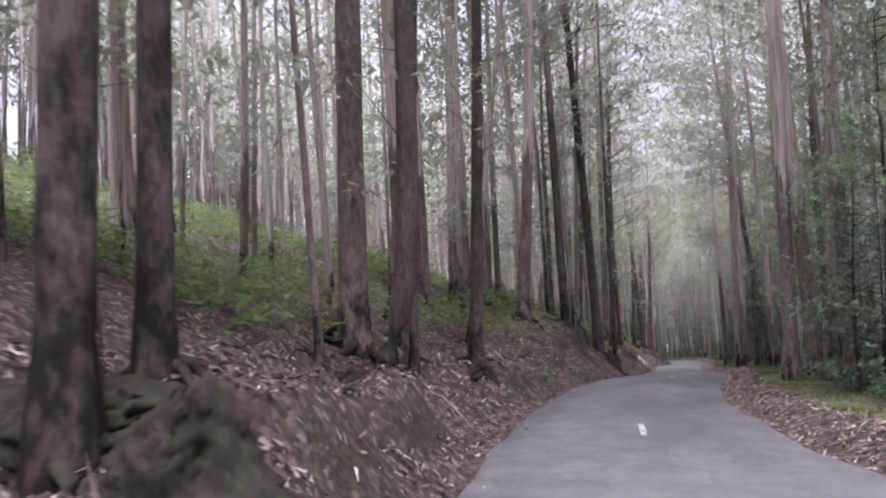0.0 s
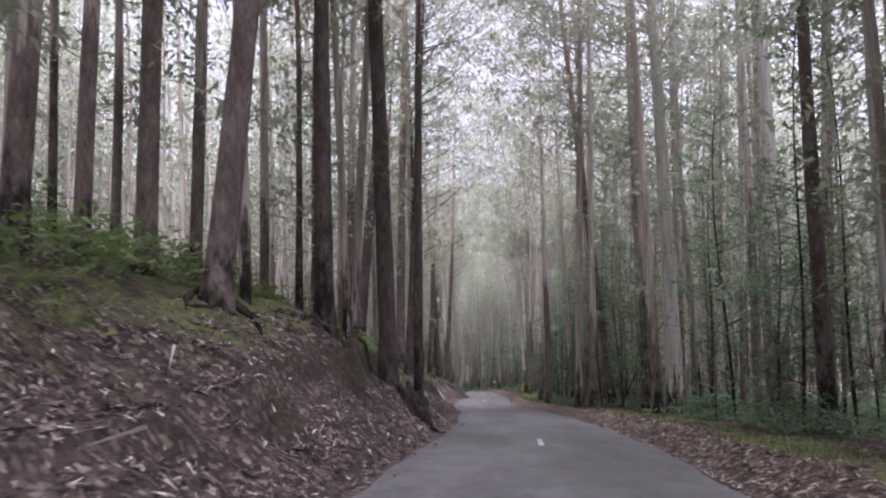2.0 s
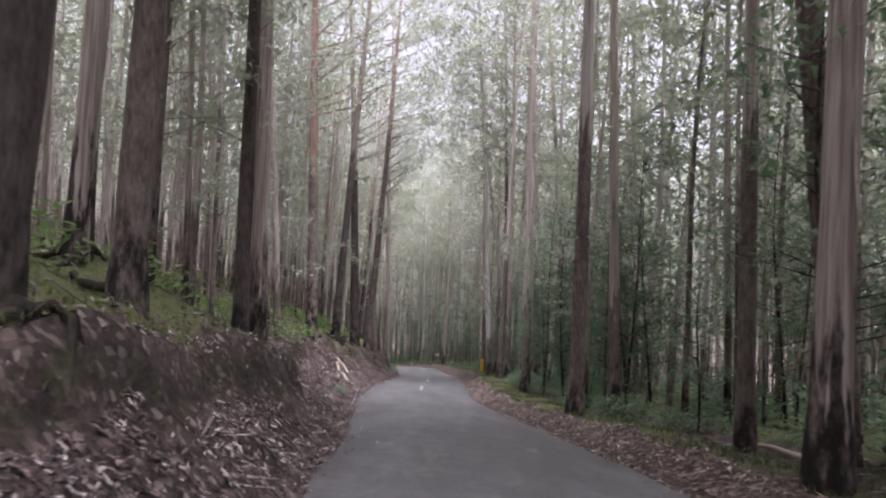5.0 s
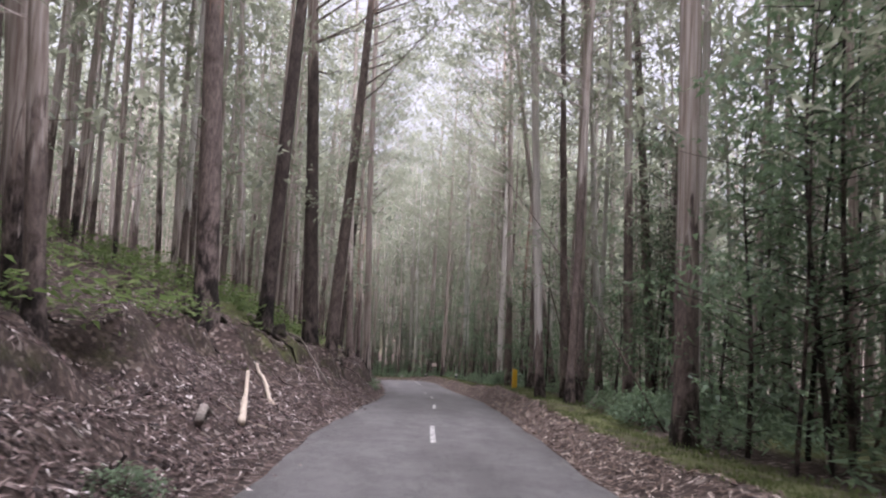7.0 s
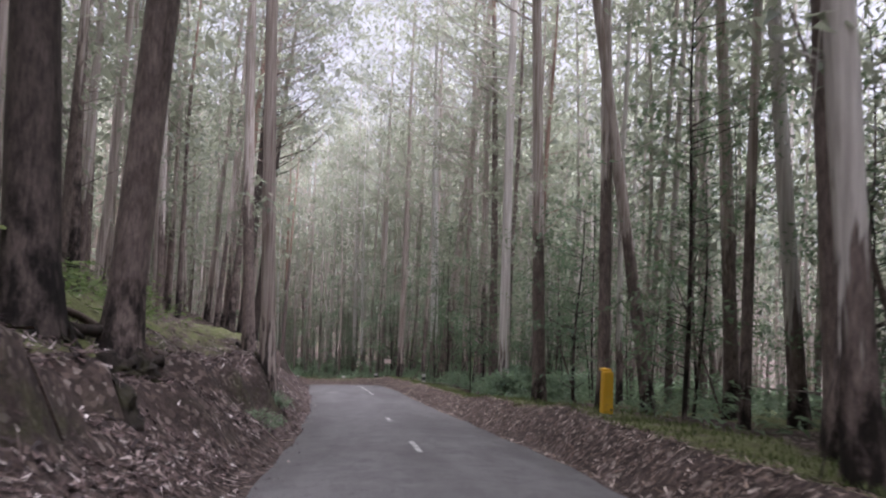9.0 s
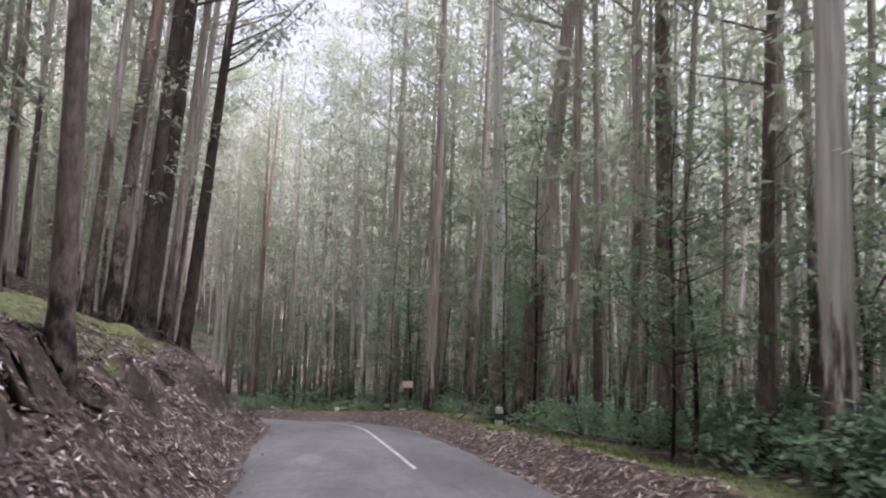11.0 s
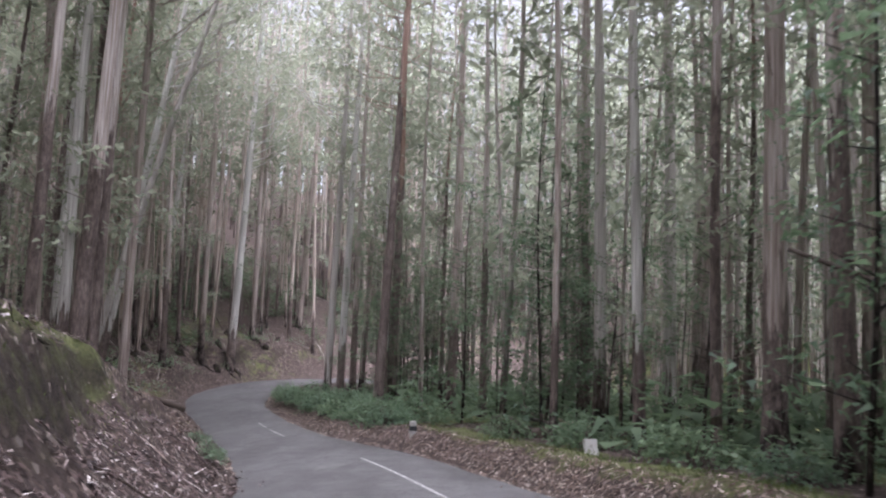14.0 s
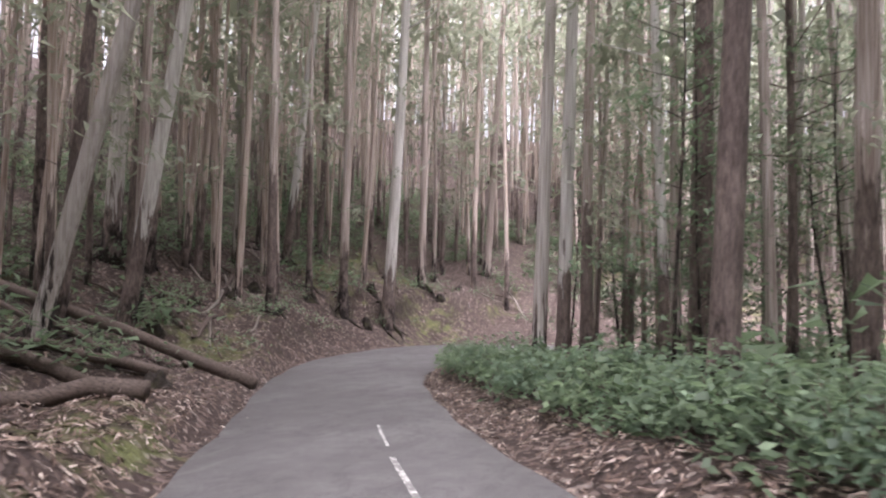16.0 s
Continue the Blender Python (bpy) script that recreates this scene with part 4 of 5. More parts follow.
n = 0
while n < 124:
    y = green_rng.uniform(-58, 145)
    p = on_road(run_at(y), green_rng.choice((6.2, 7, 8, 9, 10.5, 12, 14)) + green_rng.uniform(-.4, .8))
    if not free(p.x, p.y, 0.9):
        continue
    sapling(p.x, p.y, green_rng.uniform(0.7, 1.3))
    n += 1
# leafy thickets of young trees below the road
for x, y, size in ((10.6, 19.5, 1.4), (12.4, 22.0, 1.5), (11.2, 25.0, 1.3), (13.4, 28.0, 1.5), (9.6, 31.5, 1.2), (10.8, 35.0, 1.4), (12.6, 38.5, 1.5),
                   (8.0, 57.0, 0.6), (9.2, 59.5, 0.8), (7.8, 62.0, 0.55), (9.8, 64.0, 0.9), (8.6, 67.5, 0.7), (7.6, 90.5, 0.8), (9.0, 95.0, 0.9)):
    sapling(x, y, size)
for x, y, size in ((5.3, 54.7, 1.4), (6.2, 55.6, 1.8), (5.6, 58.2, 1.2), (7.2, 56.5, 1.7), (8.2, 58.6, 1.9), (7.0, 60.6, 1.6), (7.8, 63.2, 1.8), (8.6, 20.5, 1.6), (9.4, 24.0, 1.7)):
    bush(x, y, size)


# ---- leaf litter, bark strips and grass ----
def litter(name, count, area, size, seed, mat, label, fat=0.22, lift=0.05, upright=False):
    """count bent strips strewn over stretches (y from, y to, off from, off to, share)."""
    g = np.random.default_rng(seed)
    ys, offs = [], []
    for y0, y1, o0, o1, share in area:
        k = int(count * share)
        ys.append(g.uniform(y0, y1, k))
        offs.append(g.uniform(o0, o1, k))
    ys, offs = np.concatenate(ys), np.concatenate(offs)
    run = np.interp(ys, LINE[:, 1], RUN)
    px, py = np.interp(run, RUN, LINE[:, 0]), np.interp(run, RUN, LINE[:, 1])
    tx, ty = np.interp(run, RUN, TANG[:, 0]), np.interp(run, RUN, TANG[:, 1])
    x, y = px + ty * offs, py - tx * offs
    z = land(x, y)
    n = len(x)
    e = 0.06
    nx_, ny_ = -(land(x + e, y) - z) / e, -(land(x, y + e) - z) / e
    lies = (1 / np.sqrt(1 + nx_ ** 2 + ny_ ** 2) > 0.70) | (g.random(n) < 0.14) | upright
    x, y, z, nx_, ny_ = (v[lies] for v in (x, y, z, nx_, ny_))
    n = len(x)
    w = g.uniform(0, 6.283, n)
    ln = size * g.uniform(0.5, 1.5, n)
    if upright:
        ax = np.stack([np.cos(w) * 0.5, np.sin(w) * 0.5, np.ones(n)], -1)
    else:
        ax = np.stack([np.cos(w), np.sin(w), -(nx_ * np.cos(w) + ny_ * np.sin(w)) * 0.9 + g.normal(0, 0.28, n)], -1)
    ax /= np.linalg.norm(ax, axis=1)[:, None]
    sd = np.stack([-np.sin(w), np.cos(w), (nx_ * np.sin(w) - ny_ * np.cos(w)) * 0.9 + g.normal(0, 0.4, n)], -1)
    sd /= np.linalg.norm(sd, axis=1)[:, None]
    c = np.stack([x, y, z + (0 if upright else g.uniform(0.005, lift, n))], -1)
    if upright:
        a, b_ = c, c + ax * ln[:, None]
        m1, m2 = c + ax * ln[:, None] * 0.4 + sd * ln[:, None] * fat, c + ax * ln[:, None] * 0.4 - sd * ln[:, None] * fat
    else:
        a, b_ = c - ax * ln[:, None] * 0.5, c + ax * ln[:, None] * 0.5
        m1, m2 = a + sd * ln[:, None] * fat, a - sd * ln[:, None] * fat
    v = np.stack([m1, b_, m2], 1).reshape(-1, 3)
    f = np.arange(n * 3).reshape(-1, 3)
    return tagged(new(name, quads_mesh(name, v, f, mat)), label, name.replace("_", " "), kind="stuff")


litter("leaf_litter", 255000, ((-68, -26, -6.6, -2.75, 0.16), (-26, -6, -4.5, -2.75, 0.05), (-28, -4, -6.2, -4.5, 0.012), (-6, 80, -6.6, -2.75, 0.36), (80, 100, -9, -2.9, 0.12), (0, 26, -9, -5.5, 0.03),
                                (-64, 100, -10, -6.4, 0.055), (-68, 100, -2.7, -2.25, 0.014), (-68, 125, -2.3, -1.5, 0.004)), 0.125, 3, LITTER,
       "curled brown fallen gum leaves, toned dark for the shaded bank", 0.14, 0.07)
litter("leaf_litter", 255000, ((100, 114, -10, -2.5, 0.11), (114, 130, -8, -2.3, 0.02), (-64, 90, 2.65, 4.0, 0.13), (88, 107, 3.0, 4.3, 0.03), (106, 126, 2.1, 3.4, 0.02), (-68, 125, 2.2, 2.7, 0.014), (-68, 125, 1.5, 2.3, 0.004), (100, 120, -2.6, -1.4, 0.003)), 0.12, 4, LITTER_DRY,
       "dry tan fallen gum leaves on the verge", 0.14, 0.05)
litter("bark_strips", 2600, ((-68, 104, -5.8, -2.9, 0.8), (100, 124, -8, -3.4, 0.2)), 0.55, 5, LITTER, "shed strips of bark strewn over the bank", 0.035, 0.08)
litter("grass", 34000, ((-58, -20, 3.7, 6.2, 0.15), (-20, 52, 3.7, 5.8, 0.42), (52, 106, 3.9, 5.4, 0.2), (-30, -2, -9, -4.4, 0.23)), 0.13, 9, GRASS,
       "short green grass along the verge and bank top", 0.09, 0.0, True)
litter("moss_tufts", 12000, ((-64, -34, -8, -5.0, 0.12), (-34, -2, -8, -4.6, 0.3), (20, 40, -8, -4.8, 0.2), (46, 100, -8, -4.8, 0.38)), 0.09, 10, GRASS, "yellow-green tufts on top of the bank", 0.12, 0.0, True)


# ---- stumps, roots and fallen wood ----
def log(points, r0, r1, mat, label, name="fallen_log", sides=10, group="", lift=0.0, seed=0):
    rng = random.Random(seed)
    pts = [Vector(p) for p in points]
    n = len(pts)
    vs, fs = tube(pts, [r0 + (r1 - r0) * k / (n - 1) for k in range(n)], sides, rng, 0.12, cap=True)
    return tagged(new(name, mesh_from(name, vs, fs, mat, True)), label, name.replace("_", " "), group)


def laid(x0, y0, x1, y1, r, n=6, h0=0.0, h1=0.0, wave=0.05):
    """Points of a log that lies over the ground between two places, its ends raised by h0 and h1."""
    pts = []
    for k in range(n):
        u = k / (n - 1)
        x, y = x0 + (x1 - x0) * u, y0 + (y1 - y0) * u
        pts.append((x, y, float(land(x, y)) + r * 0.7 + h0 * (1 - u) + h1 * u + wave * math.sin(u * 7 + x0)))
    return pts


def stump(x, y, r, high, label, seed, mat=CHAR, name="tree_stump"):
    """A burnt stump with buttress roots that run into the ground, and a broken, hollow top."""
    rng = random.Random(seed)
    vs, fs = [], []
    sides, rings = 44, 18
    roots = [(rng.uniform(0, 6.28), rng.uniform(0.35, 0.8), rng.uniform(5, 14)) for _ in range(6)]
    shards = [(rng.uniform(0, 6.28), rng.uniform(-0.35, 0.3), rng.uniform(3, 12)) for _ in range(7)]
    foot, rise_at = float(land(x, y)), {}
    for k in range(rings):
        u = k / (rings - 1)
        for j in range(sides):
            w = 2 * math.pi * j / sides
            flare = sum(h * math.exp(-sharp * (1 - math.cos(w - a))) for a, h, sharp in roots)
            edge = sum(h * math.exp(-sharp * (1 - math.cos(w - a))) for a, h, sharp in shards)
            p = Vector((math.cos(w), math.sin(w), u * 1.6)) * 2.2 + Vector((seed * 3.1, 0, 0))
            rad = r * (0.8 + flare * (1 - u) ** 2 * 0.8 + 0.34 * noise.noise(p * 0.7) + 0.2 * noise.noise(p * 2.1) + 0.16 * noise.noise(p * 5)) * (1 - 0.5 * u ** 2.5)
            top = high * u * (1 + edge * u) + 0.14 * r * noise.noise(p * 1.7)
            rise = float(land(x + math.cos(w) * rad, y + math.sin(w) * rad)) - foot if k < 6 else rise_at[j]
            if k < 6:
                rise_at[j] = rise
            vs.append((math.cos(w) * rad, math.sin(w) * rad, max(min(rise, 0.8), -0.9) * (1 - u) + (top - 0.12 if k else -0.3)))
    for k in range(rings - 1):
        for j in range(sides):
            j2 = (j + 1) % sides
            fs.append((k * sides + j, k * sides + j2, (k + 1) * sides + j2, (k + 1) * sides + j))
    o = len(vs)
    vs.append((0, 0, high * 0.8 - 0.12))
    for j in range(sides):
        fs.append(((rings - 1) * sides + j, (rings - 1) * sides + (j + 1) % sides, o))
    ob = new(name, mesh_from(name, vs, fs, mat, True))
    ob.matrix_basis = pose(x, y, foot)
    return tagged(ob, label, "stump", "burnt stumps")


STUMP_WORDS = "charred mossy tree stump with buttress roots on the bank"
for x, y, r, high, seed in ((-0.9, -67.4, 0.7, 0.5, 1), (0.25, -67.5, 0.55, 0.62, 2), (-2.6, -59.7, 0.5, 0.5, 3), (-1.9, -63.5, 0.35, 0.4, 4), (-3.65, -55.6, 0.5, 0.4, 5),
                            (-6.6, -50.1, 0.27, 0.75, 6), (-8.5, -45.8, 0.16, 0.9, 7), (-2.4, -53.2, 0.42, 0.7, 8), (-1.85, -30.5, 0.5, 0.95, 9), (-2.6, -29.4, 0.5, 0.7, 10), (-3.95, -33.9, 0.5, 0.5, 24),
                            (-4.0, -14.5, 0.45, 0.5, 13), (-7.3, 21.8, 0.4, 0.45, 14), (-4.9, 32.6, 0.5, 0.6, 15),
                            (-5.2, 34.6, 0.6, 0.6, 16), (-6.3, 27.0, 0.35, 0.4, 17), (-9.9, 74.2, 0.5, 0.7, 18), (-6.9, 64.0, 0.4, 0.5, 19), (-9.6, 71.6, 0.45, 0.5, 20),
                            (-10.2, 80.6, 0.4, 0.45, 22)):
    stump(x, y, r, high, STUMP_WORDS, seed)

# sticks and stripped branches on the bank
BRANCH = "pale stripped branch lying on the leaf litter"
log(laid(-5.53, 19.65, -4.12, 13.85, 0.06, 6, 0.12, 0.06), 0.05, 0.075, PALEWOOD, BRANCH, "fallen_branch", 8, "stripped branches", seed=1)
log(laid(-5.83, 21.82, -4.52, 18.41, 0.05, 6, 0.1, 0.06), 0.045, 0.06, PALEWOOD, BRANCH, "fallen_branch", 8, "stripped branches", seed=2)
log(laid(-4.39, 12.15, -4.58, 13.43, 0.08, 6, 0.05, 0.05), 0.08, 0.07, DEADWOOD, "weathered grey log on the leafy bank", "fallen_log", 9, seed=3)
log([(-6.9, 28.8, float(land(-6.9, 28.8)) + 0.2), (-5.6, 27.7, float(land(-5.6, 27.7)) + 0.3), (-4.25, 26.5, float(land(-4.25, 26.5)) + 0.04)], 0.035, 0.05, DEADWOOD,
    "long thin dead branch leaning down the bank", "fallen_branch", 7, "stripped branches", seed=4)
log(laid(-7.5, 27.0, -7.05, 34.0, 0.12, 2, 0.1, 0.0, 0.0), 0.09, 0.11, DEADWOOD, "long fallen trunk along the top of the bank", "fallen_log", 9, seed=5)
log(laid(-7.5, 33.5, -5.2, 37.5, 0.08, 5, 0.1, 0.05), 0.06, 0.09, DARKLOG, "dark fallen trunk behind the bank trees", "fallen_log", 9, seed=6)
log(laid(-2.6, -57.2, -0.9, -58.3, 0.03, 5, 0.03, 0.03), 0.018, 0.03, DEADWOOD, "thin dead twig on the bank", "fallen_branch", 6, "twigs", seed=7)
log(laid(-6.1, -50.7, -4.9, -49.5, 0.1, 5, 0.12, 0.0), 0.08, 0.1, DARKLOG, "short dark log lying on the leafy slope", "fallen_log", 9, seed=30)
for x0, y0, x1, y1 in ((-9.45, 84.3, -9.8, 85.2), (-9.7, 85.2, -10.0, 85.5), (-9.15, 82.8, -9.4, 83.9)):
    log(laid(x0, y0, x1, y1, 0.05, 5, 0.05, 0.16), 0.05, 0.035, PALEWOOD, "torn pale root wood sticking out of the bank", "broken_root", 7, "torn roots", seed=31)
stick_rng = random.Random(91)
for k in range(46):
    y = stick_rng.uniform(-62, 118)
    p = on_road(run_at(y), stick_rng.choice((-1, -1, -1, 1)) * stick_rng.uniform(3.2, 5.4))
    w, ln, r = stick_rng.uniform(0, 6.28), stick_rng.uniform(0.5, 2.0), stick_rng.uniform(0.009, 0.022)
    log(laid(p.x, p.y, p.x + math.cos(w) * ln, p.y + math.sin(w) * ln, r, 5, 0.02, 0.05, 0.03), r, r * 0.5, (DEADWOOD, PALEWOOD, DARKLOG)[k % 3],
        "thin dead twig among the fallen leaves", "fallen_branch", 5, "twigs", seed=100 + k)

# white log pieces on top of the bank at the bend
log(laid(-15.6, 84.4, -13.8, 89.4, 0.13, 5, 0.05, 0.12), 0.12, 0.14, PALEWOOD, "pale stripped log on top of the bank", "fallen_log", 10, seed=8)
log(laid(-16.3, 84.0, -14.1, 89.0, 0.08, 5, 0.3, 0.35), 0.06, 0.08, DEADWOOD, "weathered pole propped across another log", "fallen_log", 9, seed=9)

# fallen trunks on the flat past the bank
FALLEN = "long fallen eucalyptus trunk among standing trees"
log(laid(-36.5, 112.4, -23.3, 116.4, 0.16, 9, 1.9, 0.0), 0.15, 0.17, DARKLOG, FALLEN, "fallen_log", 10, "fallen trunks", seed=11)
log(laid(-34.0, 108.6, -23.9, 112.2, 0.14, 8, 1.3, 0.0), 0.12, 0.16, DARKLOG, FALLEN, "fallen_log", 10, "fallen trunks", seed=12)
log(laid(-30.0, 111.8, -23.8, 113.9, 0.12, 8, 0.4, 0.0), 0.11, 0.13, DARKLOG, FALLEN, "fallen_log", 10, "fallen trunks", seed=13)
log(laid(-31.5, 113.8, -25.0, 114.4, 0.1, 8, 0.8, 0.05), 0.08, 0.1, DARKLOG, FALLEN, "fallen_log", 9, "fallen trunks", seed=14)
log(laid(-25.0, 108.2, -20.6, 110.3, 0.17, 7, 0.15, 0.0), 0.16, 0.19, DARKLOG, "dark mossy log with hanging grass on the leaf litter", "fallen_log", 10, "fallen trunks", seed=15)
for k in range(7):
    y0 = 122 + 2.2 * k
    p, q2 = on_road(run_at(min(y0, 134)), -5.5 - 0.8 * k), on_road(run_at(min(y0 + 3, 136)), -6.2 - 1.1 * k)
    log(laid(p.x, p.y, q2.x, q2.y, 0.07, 5, 0.1, 0.05), 0.05, 0.09, (DARKLOG, DEADWOOD)[k % 2], "small fallen trunk on the hillside", "fallen_log", 7, "hillside logs", seed=40 + k)

foot_rng = random.Random(63)
for k in range(44):
    p = on_road(run_at(foot_rng.uniform(114, 146)), foot_rng.uniform(-9.5, -3.4))
    w, ln, r = foot_rng.uniform(-0.6, 0.9) + 2.4, foot_rng.uniform(1.2, 4.5), foot_rng.uniform(0.03, 0.09)
    log(laid(p.x, p.y, p.x + math.cos(w) * ln, p.y + math.sin(w) * ln, r, 6, 0.05, 0.12, 0.06), r, r * 0.6, (DARKLOG, DEADWOOD, DARKLOG)[k % 3],
        "dead branch at the foot of the wooded hillside", "fallen_branch", 6, "hillside branches", seed=200 + k)
for k in range(14):
    p = on_road(run_at(115 + 2.1 * k), foot_rng.uniform(-7.5, -3.6))
    stump(p.x, p.y, foot_rng.uniform(0.2, 0.38), foot_rng.uniform(0.35, 0.7), "small charred stump at the foot of the hillside", 70 + k)

# downhill side
log([(5.4, 25.9, float(land(5.4, 25.9)) + 0.06), (6.6, 29.5, float(land(6.6, 29.5)) + 0.35), (7.7, 33.5, float(land(7.7, 33.5)) + 0.7), (8.2, 36.0, float(land(8.2, 36)) + 1.0)],
    0.045, 0.02, DEADWOOD, "long dead branch lying over the grass verge", "fallen_branch", 7, seed=16)
log([(7.6, 33.0, float(land(7.6, 33)) + 0.65), (7.0, 34.6, float(land(7, 34.6)) + 0.9), (6.6, 36.5, float(land(6.6, 36.5)) + 0.95)], 0.022, 0.01, DEADWOOD, "forked end of a dead branch over the verge", "fallen_branch", 6, seed=17)
log([(2.1, 75.0, float(land(2.1, 75.0)) + 0.05), (2.35, 73.3, float(land(2.35, 73.3)) + 0.6), (2.6, 71.6, float(land(2.6, 71.6)) + 1.2)], 0.045, 0.03, DEADWOOD, "dead pole propped slantwise in the shrubs", "fallen_branch", 7, seed=18)
log([(-0.7, 94.6, float(land(-0.7, 94.6)) + 4.0), (1.2, 93.6, float(land(1.2, 93.6)) + 3.0), (3.2, 92.6, float(land(3.2, 92.6)) + 2.0), (5.6, 91.4, float(land(5.6, 91.4)) + 0.9), (7.2, 90.6, float(land(7.2, 90.6)) + 0.1)],
    0.04, 0.075, DARKLOG, "dark fallen trunk hung up in the trees", "fallen_log", 8, seed=19)
log([(9.4, -6.9, float(land(9.4, -6.9)) + 0.15), (10.2, -9.2, float(land(10.2, -9.2)) + 1.6), (11.0, -11.5, float(land(11, -11.5)) + 3.4)], 0.09, 0.05, DARKLOG, "broken dark trunk leaning against a pale tree", "fallen_log", 8, seed=20)
log(laid(6.4, -13.2, 9.6, -7.0, 0.14, 6, 0.0, 0.25), 0.12, 0.15, DARKLOG, "dark fallen trunk beside the verge", "fallen_log", 9, "fallen trunks", seed=21)
log(laid(7.2, -5.4, 8.2, -8.2, 0.06, 5, 0.1, 0.03), 0.05, 0.06, PALEWOOD, "pale split pole on the verge", "fallen_branch", 7, seed=22)
log(laid(-5.4, 110.6, -2.4, 106.6, 0.07, 6, 0.3, 0.15), 0.05, 0.07, PALEWOOD, "long pale pole on the bushes at the bend", "fallen_log", 8, "verge poles", seed=23)
log(laid(-5.2, 110.0, -2.9, 105.4, 0.07, 6, 0.12, 0.1), 0.06, 0.08, DEADWOOD, "long pale pole on the bushes at the bend", "fallen_log", 8, "verge poles", seed=24)
log(laid(-6.7, 110.8, -4.6, 105.2, 0.2, 6, 0.0, 0.0), 0.2, 0.24, DARKLOG, "thick dark rotting log on the verge", "fallen_log", 11, "verge poles", seed=25)
log(laid(4.3, 62.6, 3.2, 67.0, 0.03, 6, 0.1, 0.1), 0.03, 0.02, DARKLOG, "weathered log in the verge shrubs", "fallen_log", 8, seed=26)
log(laid(3.4, 70.8, 5.6, 64.0, 0.06, 6, 0.1, 0.1), 0.04, 0.05, DEADWOOD, "thin grey pole in the verge shrubs", "fallen_log", 8, seed=27)

lean_rng = random.Random(77)
for k in range(26):
    y = lean_rng.uniform(-56, 96)
    p = on_road(run_at(y), lean_rng.uniform(6.2, 11.0))
    w, ln, r = lean_rng.uniform(0, 6.28), lean_rng.uniform(3.0, 9.0), lean_rng.uniform(0.025, 0.06)
    tilt = lean_rng.uniform(0.25, 0.75)
    z = float(land(p.x, p.y)) - 0.1
    pts = [(p.x + math.cos(w) * tilt * ln * u, p.y + math.sin(w) * tilt * ln * u, z + ln * u * (1 - 0.15 * u)) for u in (0, 0.25, 0.5, 0.75, 1.0)]
    log(pts, r, r * 0.4, DARKLOG, "thin dead sapling leaning among the trees", "dead_sapling", 6, "leaning dead saplings", seed=300 + k)


# ---- sign, post and stones ----
def plain_paint(name, colour, dirt, rough=0.6):
    return paint_material(name, colour, dirt, 0.34, rough)


WHITE = plain_paint("weathered_white_paint", (0.38, 0.365, 0.35), (0.2, 0.185, 0.17))
PINKISH = plain_paint("faded_pinkish_enamel", (0.58, 0.45, 0.42), (0.54, 0.50, 0.46), 0.45)
BLACK = plain_paint("black_paint", (0.03, 0.032, 0.036), (0.07, 0.07, 0.07))
YELLOW = plain_paint("yellow_paint", (0.62, 0.37, 0.03), (0.45, 0.28, 0.06))
METAL = plain_paint("dark_wooden_post", (0.10, 0.09, 0.08), (0.06, 0.05, 0.045), 0.7)


def block(w, d, h, bevel=0.015, z0=0.0, top=1.0, rounded=0.0):
    bm = bmesh.new()
    bmesh.ops.create_cube(bm, size=1.0)
    for v in bm.verts:
        s = top if v.co.z > 0 else 1.0
        v.co = Vector((v.co.x * w * s, v.co.y * d * s, z0 + (v.co.z + 0.5) * h))
    bmesh.ops.bevel(bm, geom=bm.edges[:], offset=bevel, segments=2, affect="EDGES")
    return bm


def solid(name, bm, mat, parent=None, label=""):
    me = bpy.data.meshes.new(name)
    bm.to_mesh(me)
    bm.free()
    me.materials.append(mat)
    return part(name, me, parent, label)


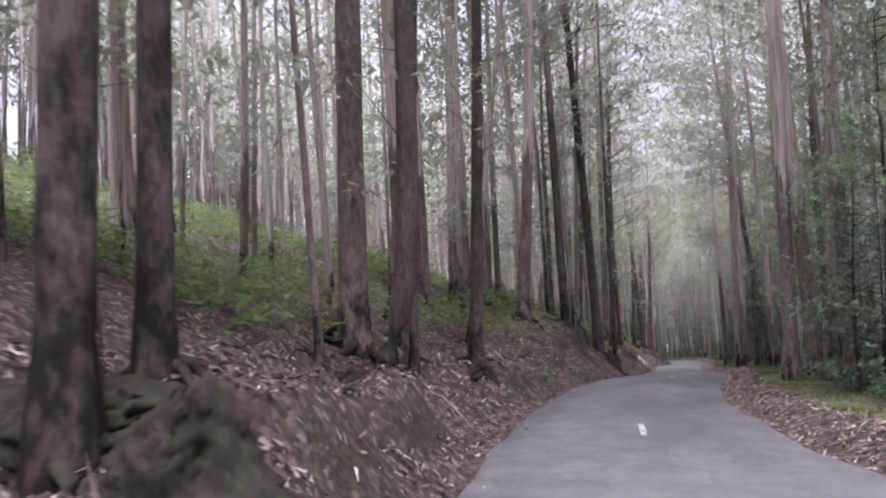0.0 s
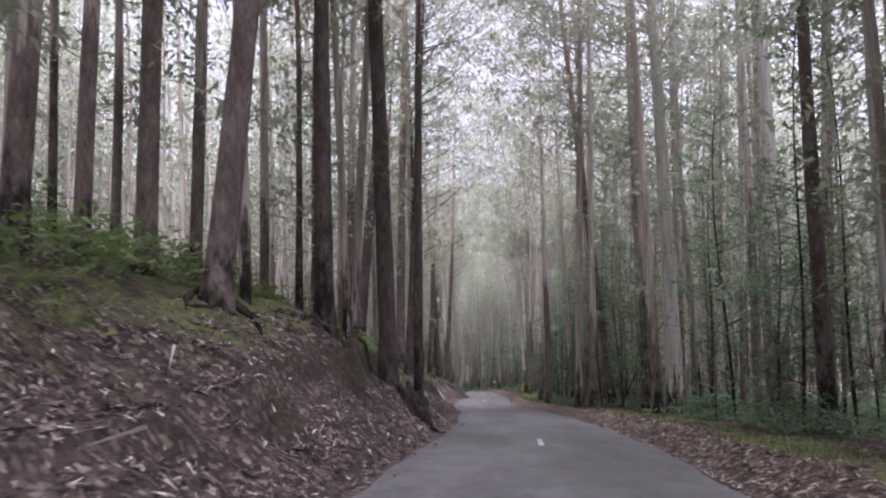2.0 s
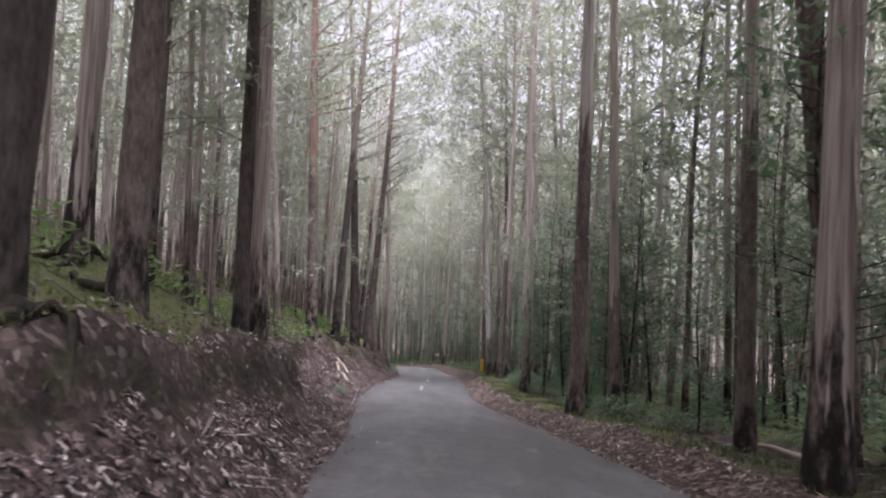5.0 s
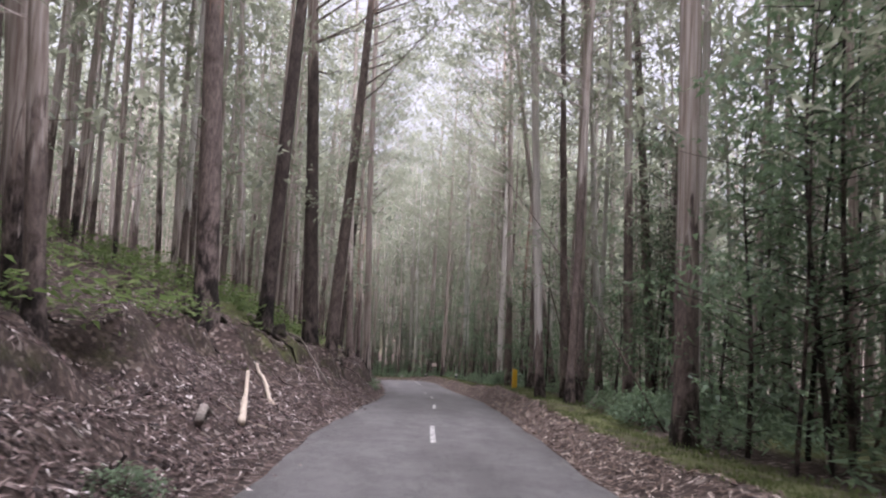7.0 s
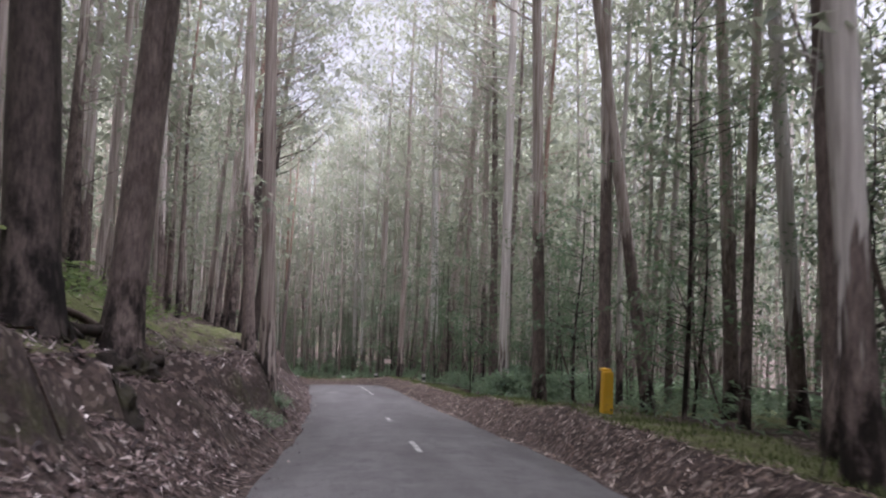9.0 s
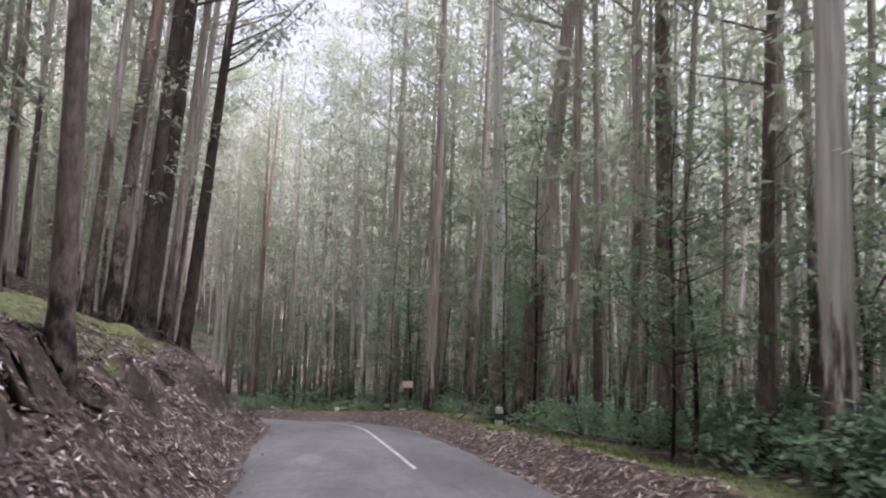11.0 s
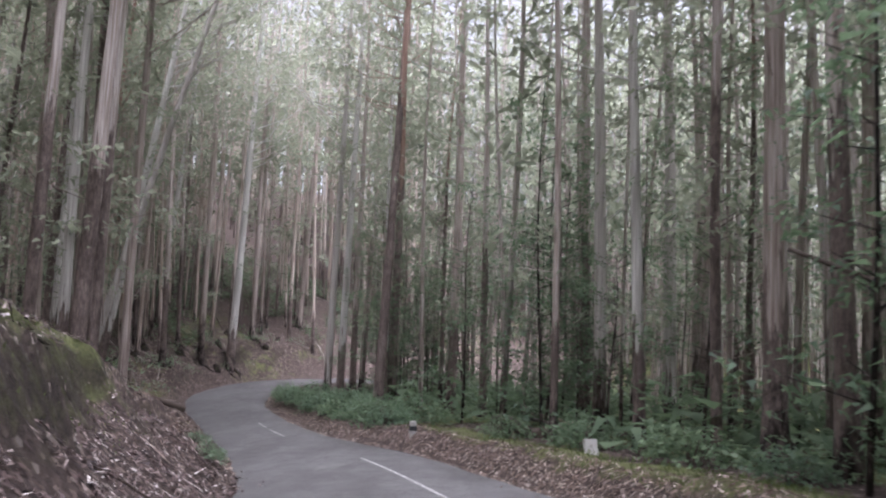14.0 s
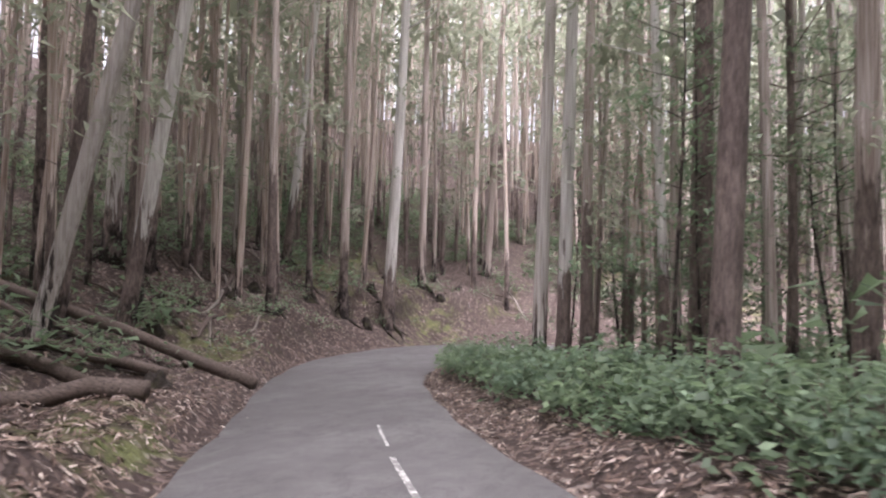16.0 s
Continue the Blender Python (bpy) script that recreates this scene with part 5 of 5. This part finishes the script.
sign = new("road_sign")
sign.matrix_basis = pose(0.59, 84.6, -8.72, 0, 0, 4)
solid("post", block(0.06, 0.06, 2.2, 0.008, -0.5), METAL, sign)
board = solid("board", block(0.6, 0.025, 0.38, 0.006, 1.7), WHITE, sign, "white rimmed rectangular board")
solid("face", block(0.54, 0.008, 0.32, 0.003, 1.73), PINKISH, board, "faded pinkish panel")
board.children[0].location.y = -0.018
for z in (1.78, 2.0):
    bm = bmesh.new()
    bmesh.ops.create_cone(bm, cap_ends=True, segments=10, radius1=0.016, radius2=0.012, depth=0.02, matrix=pose(0, -0.03, z, 90))
    solid("bolt", bm, METAL, board)
tagged(sign, "small faded white and pink road sign on a dark post", "sign")

post = new("marker_post")
post.matrix_basis = pose(4.3, 38.6, float(land(4.3, 38.6)), 0, 0, 6)
solid("shaft", block(0.26, 0.2, 1.2, 0.02, -0.25, 0.94), YELLOW, post)
solid("cap", block(0.25, 0.19, 0.05, 0.015, 0.95), YELLOW, post)
solid("band", block(0.05, 0.006, 0.12, 0.002, 0.72), BLACK, post, "dark mark")
post.children[2].location.y = -0.1
tagged(post, "yellow painted concrete marker post on the verge", "post")


def guard_stone(x, y, wide, high, turn, label, bands=True, tip=0.0):
    root = new("guard_stone")
    root.matrix_basis = pose(x, y, float(land(x, y)), tip, 0, turn)
    h = high / 3
    if bands:
        solid("foot", block(wide, wide * 0.8, h + 0.15, 0.015, -0.15, 0.99), WHITE, root)
        solid("band", block(wide * 1.004, wide * 0.804, h, 0.012, h, 0.985), BLACK, root, "black painted band")
        solid("head", block(wide * 0.98, wide * 0.78, h, 0.02, 2 * h, 0.95), WHITE, root)
    else:
        solid("slab", block(wide, wide * 0.3, high + 0.15, 0.02, -0.15, 0.96), WHITE, root)
    return tagged(root, label, "stone", "guard stones")


STONE = "white and black banded concrete guard stone on the verge"
guard_stone(2.56, 68.84, 0.23, 0.6, 5, STONE)
guard_stone(1.49, 82.6, 0.3, 0.62, 5, STONE)
guard_stone(-9.22, 105.68, 0.23, 0.48, 25, STONE)
guard_stone(-0.33, 89.3, 0.32, 0.55, 15, STONE)
guard_stone(0.43, 85.8, 0.4, 0.3, 12, "pale concrete block half hidden in the verge shrubs", False, -10)
guard_stone(-3.67, 99.1, 0.36, 0.36, 20, "tilted pale concrete slab in the verge shrubs", False, -18)
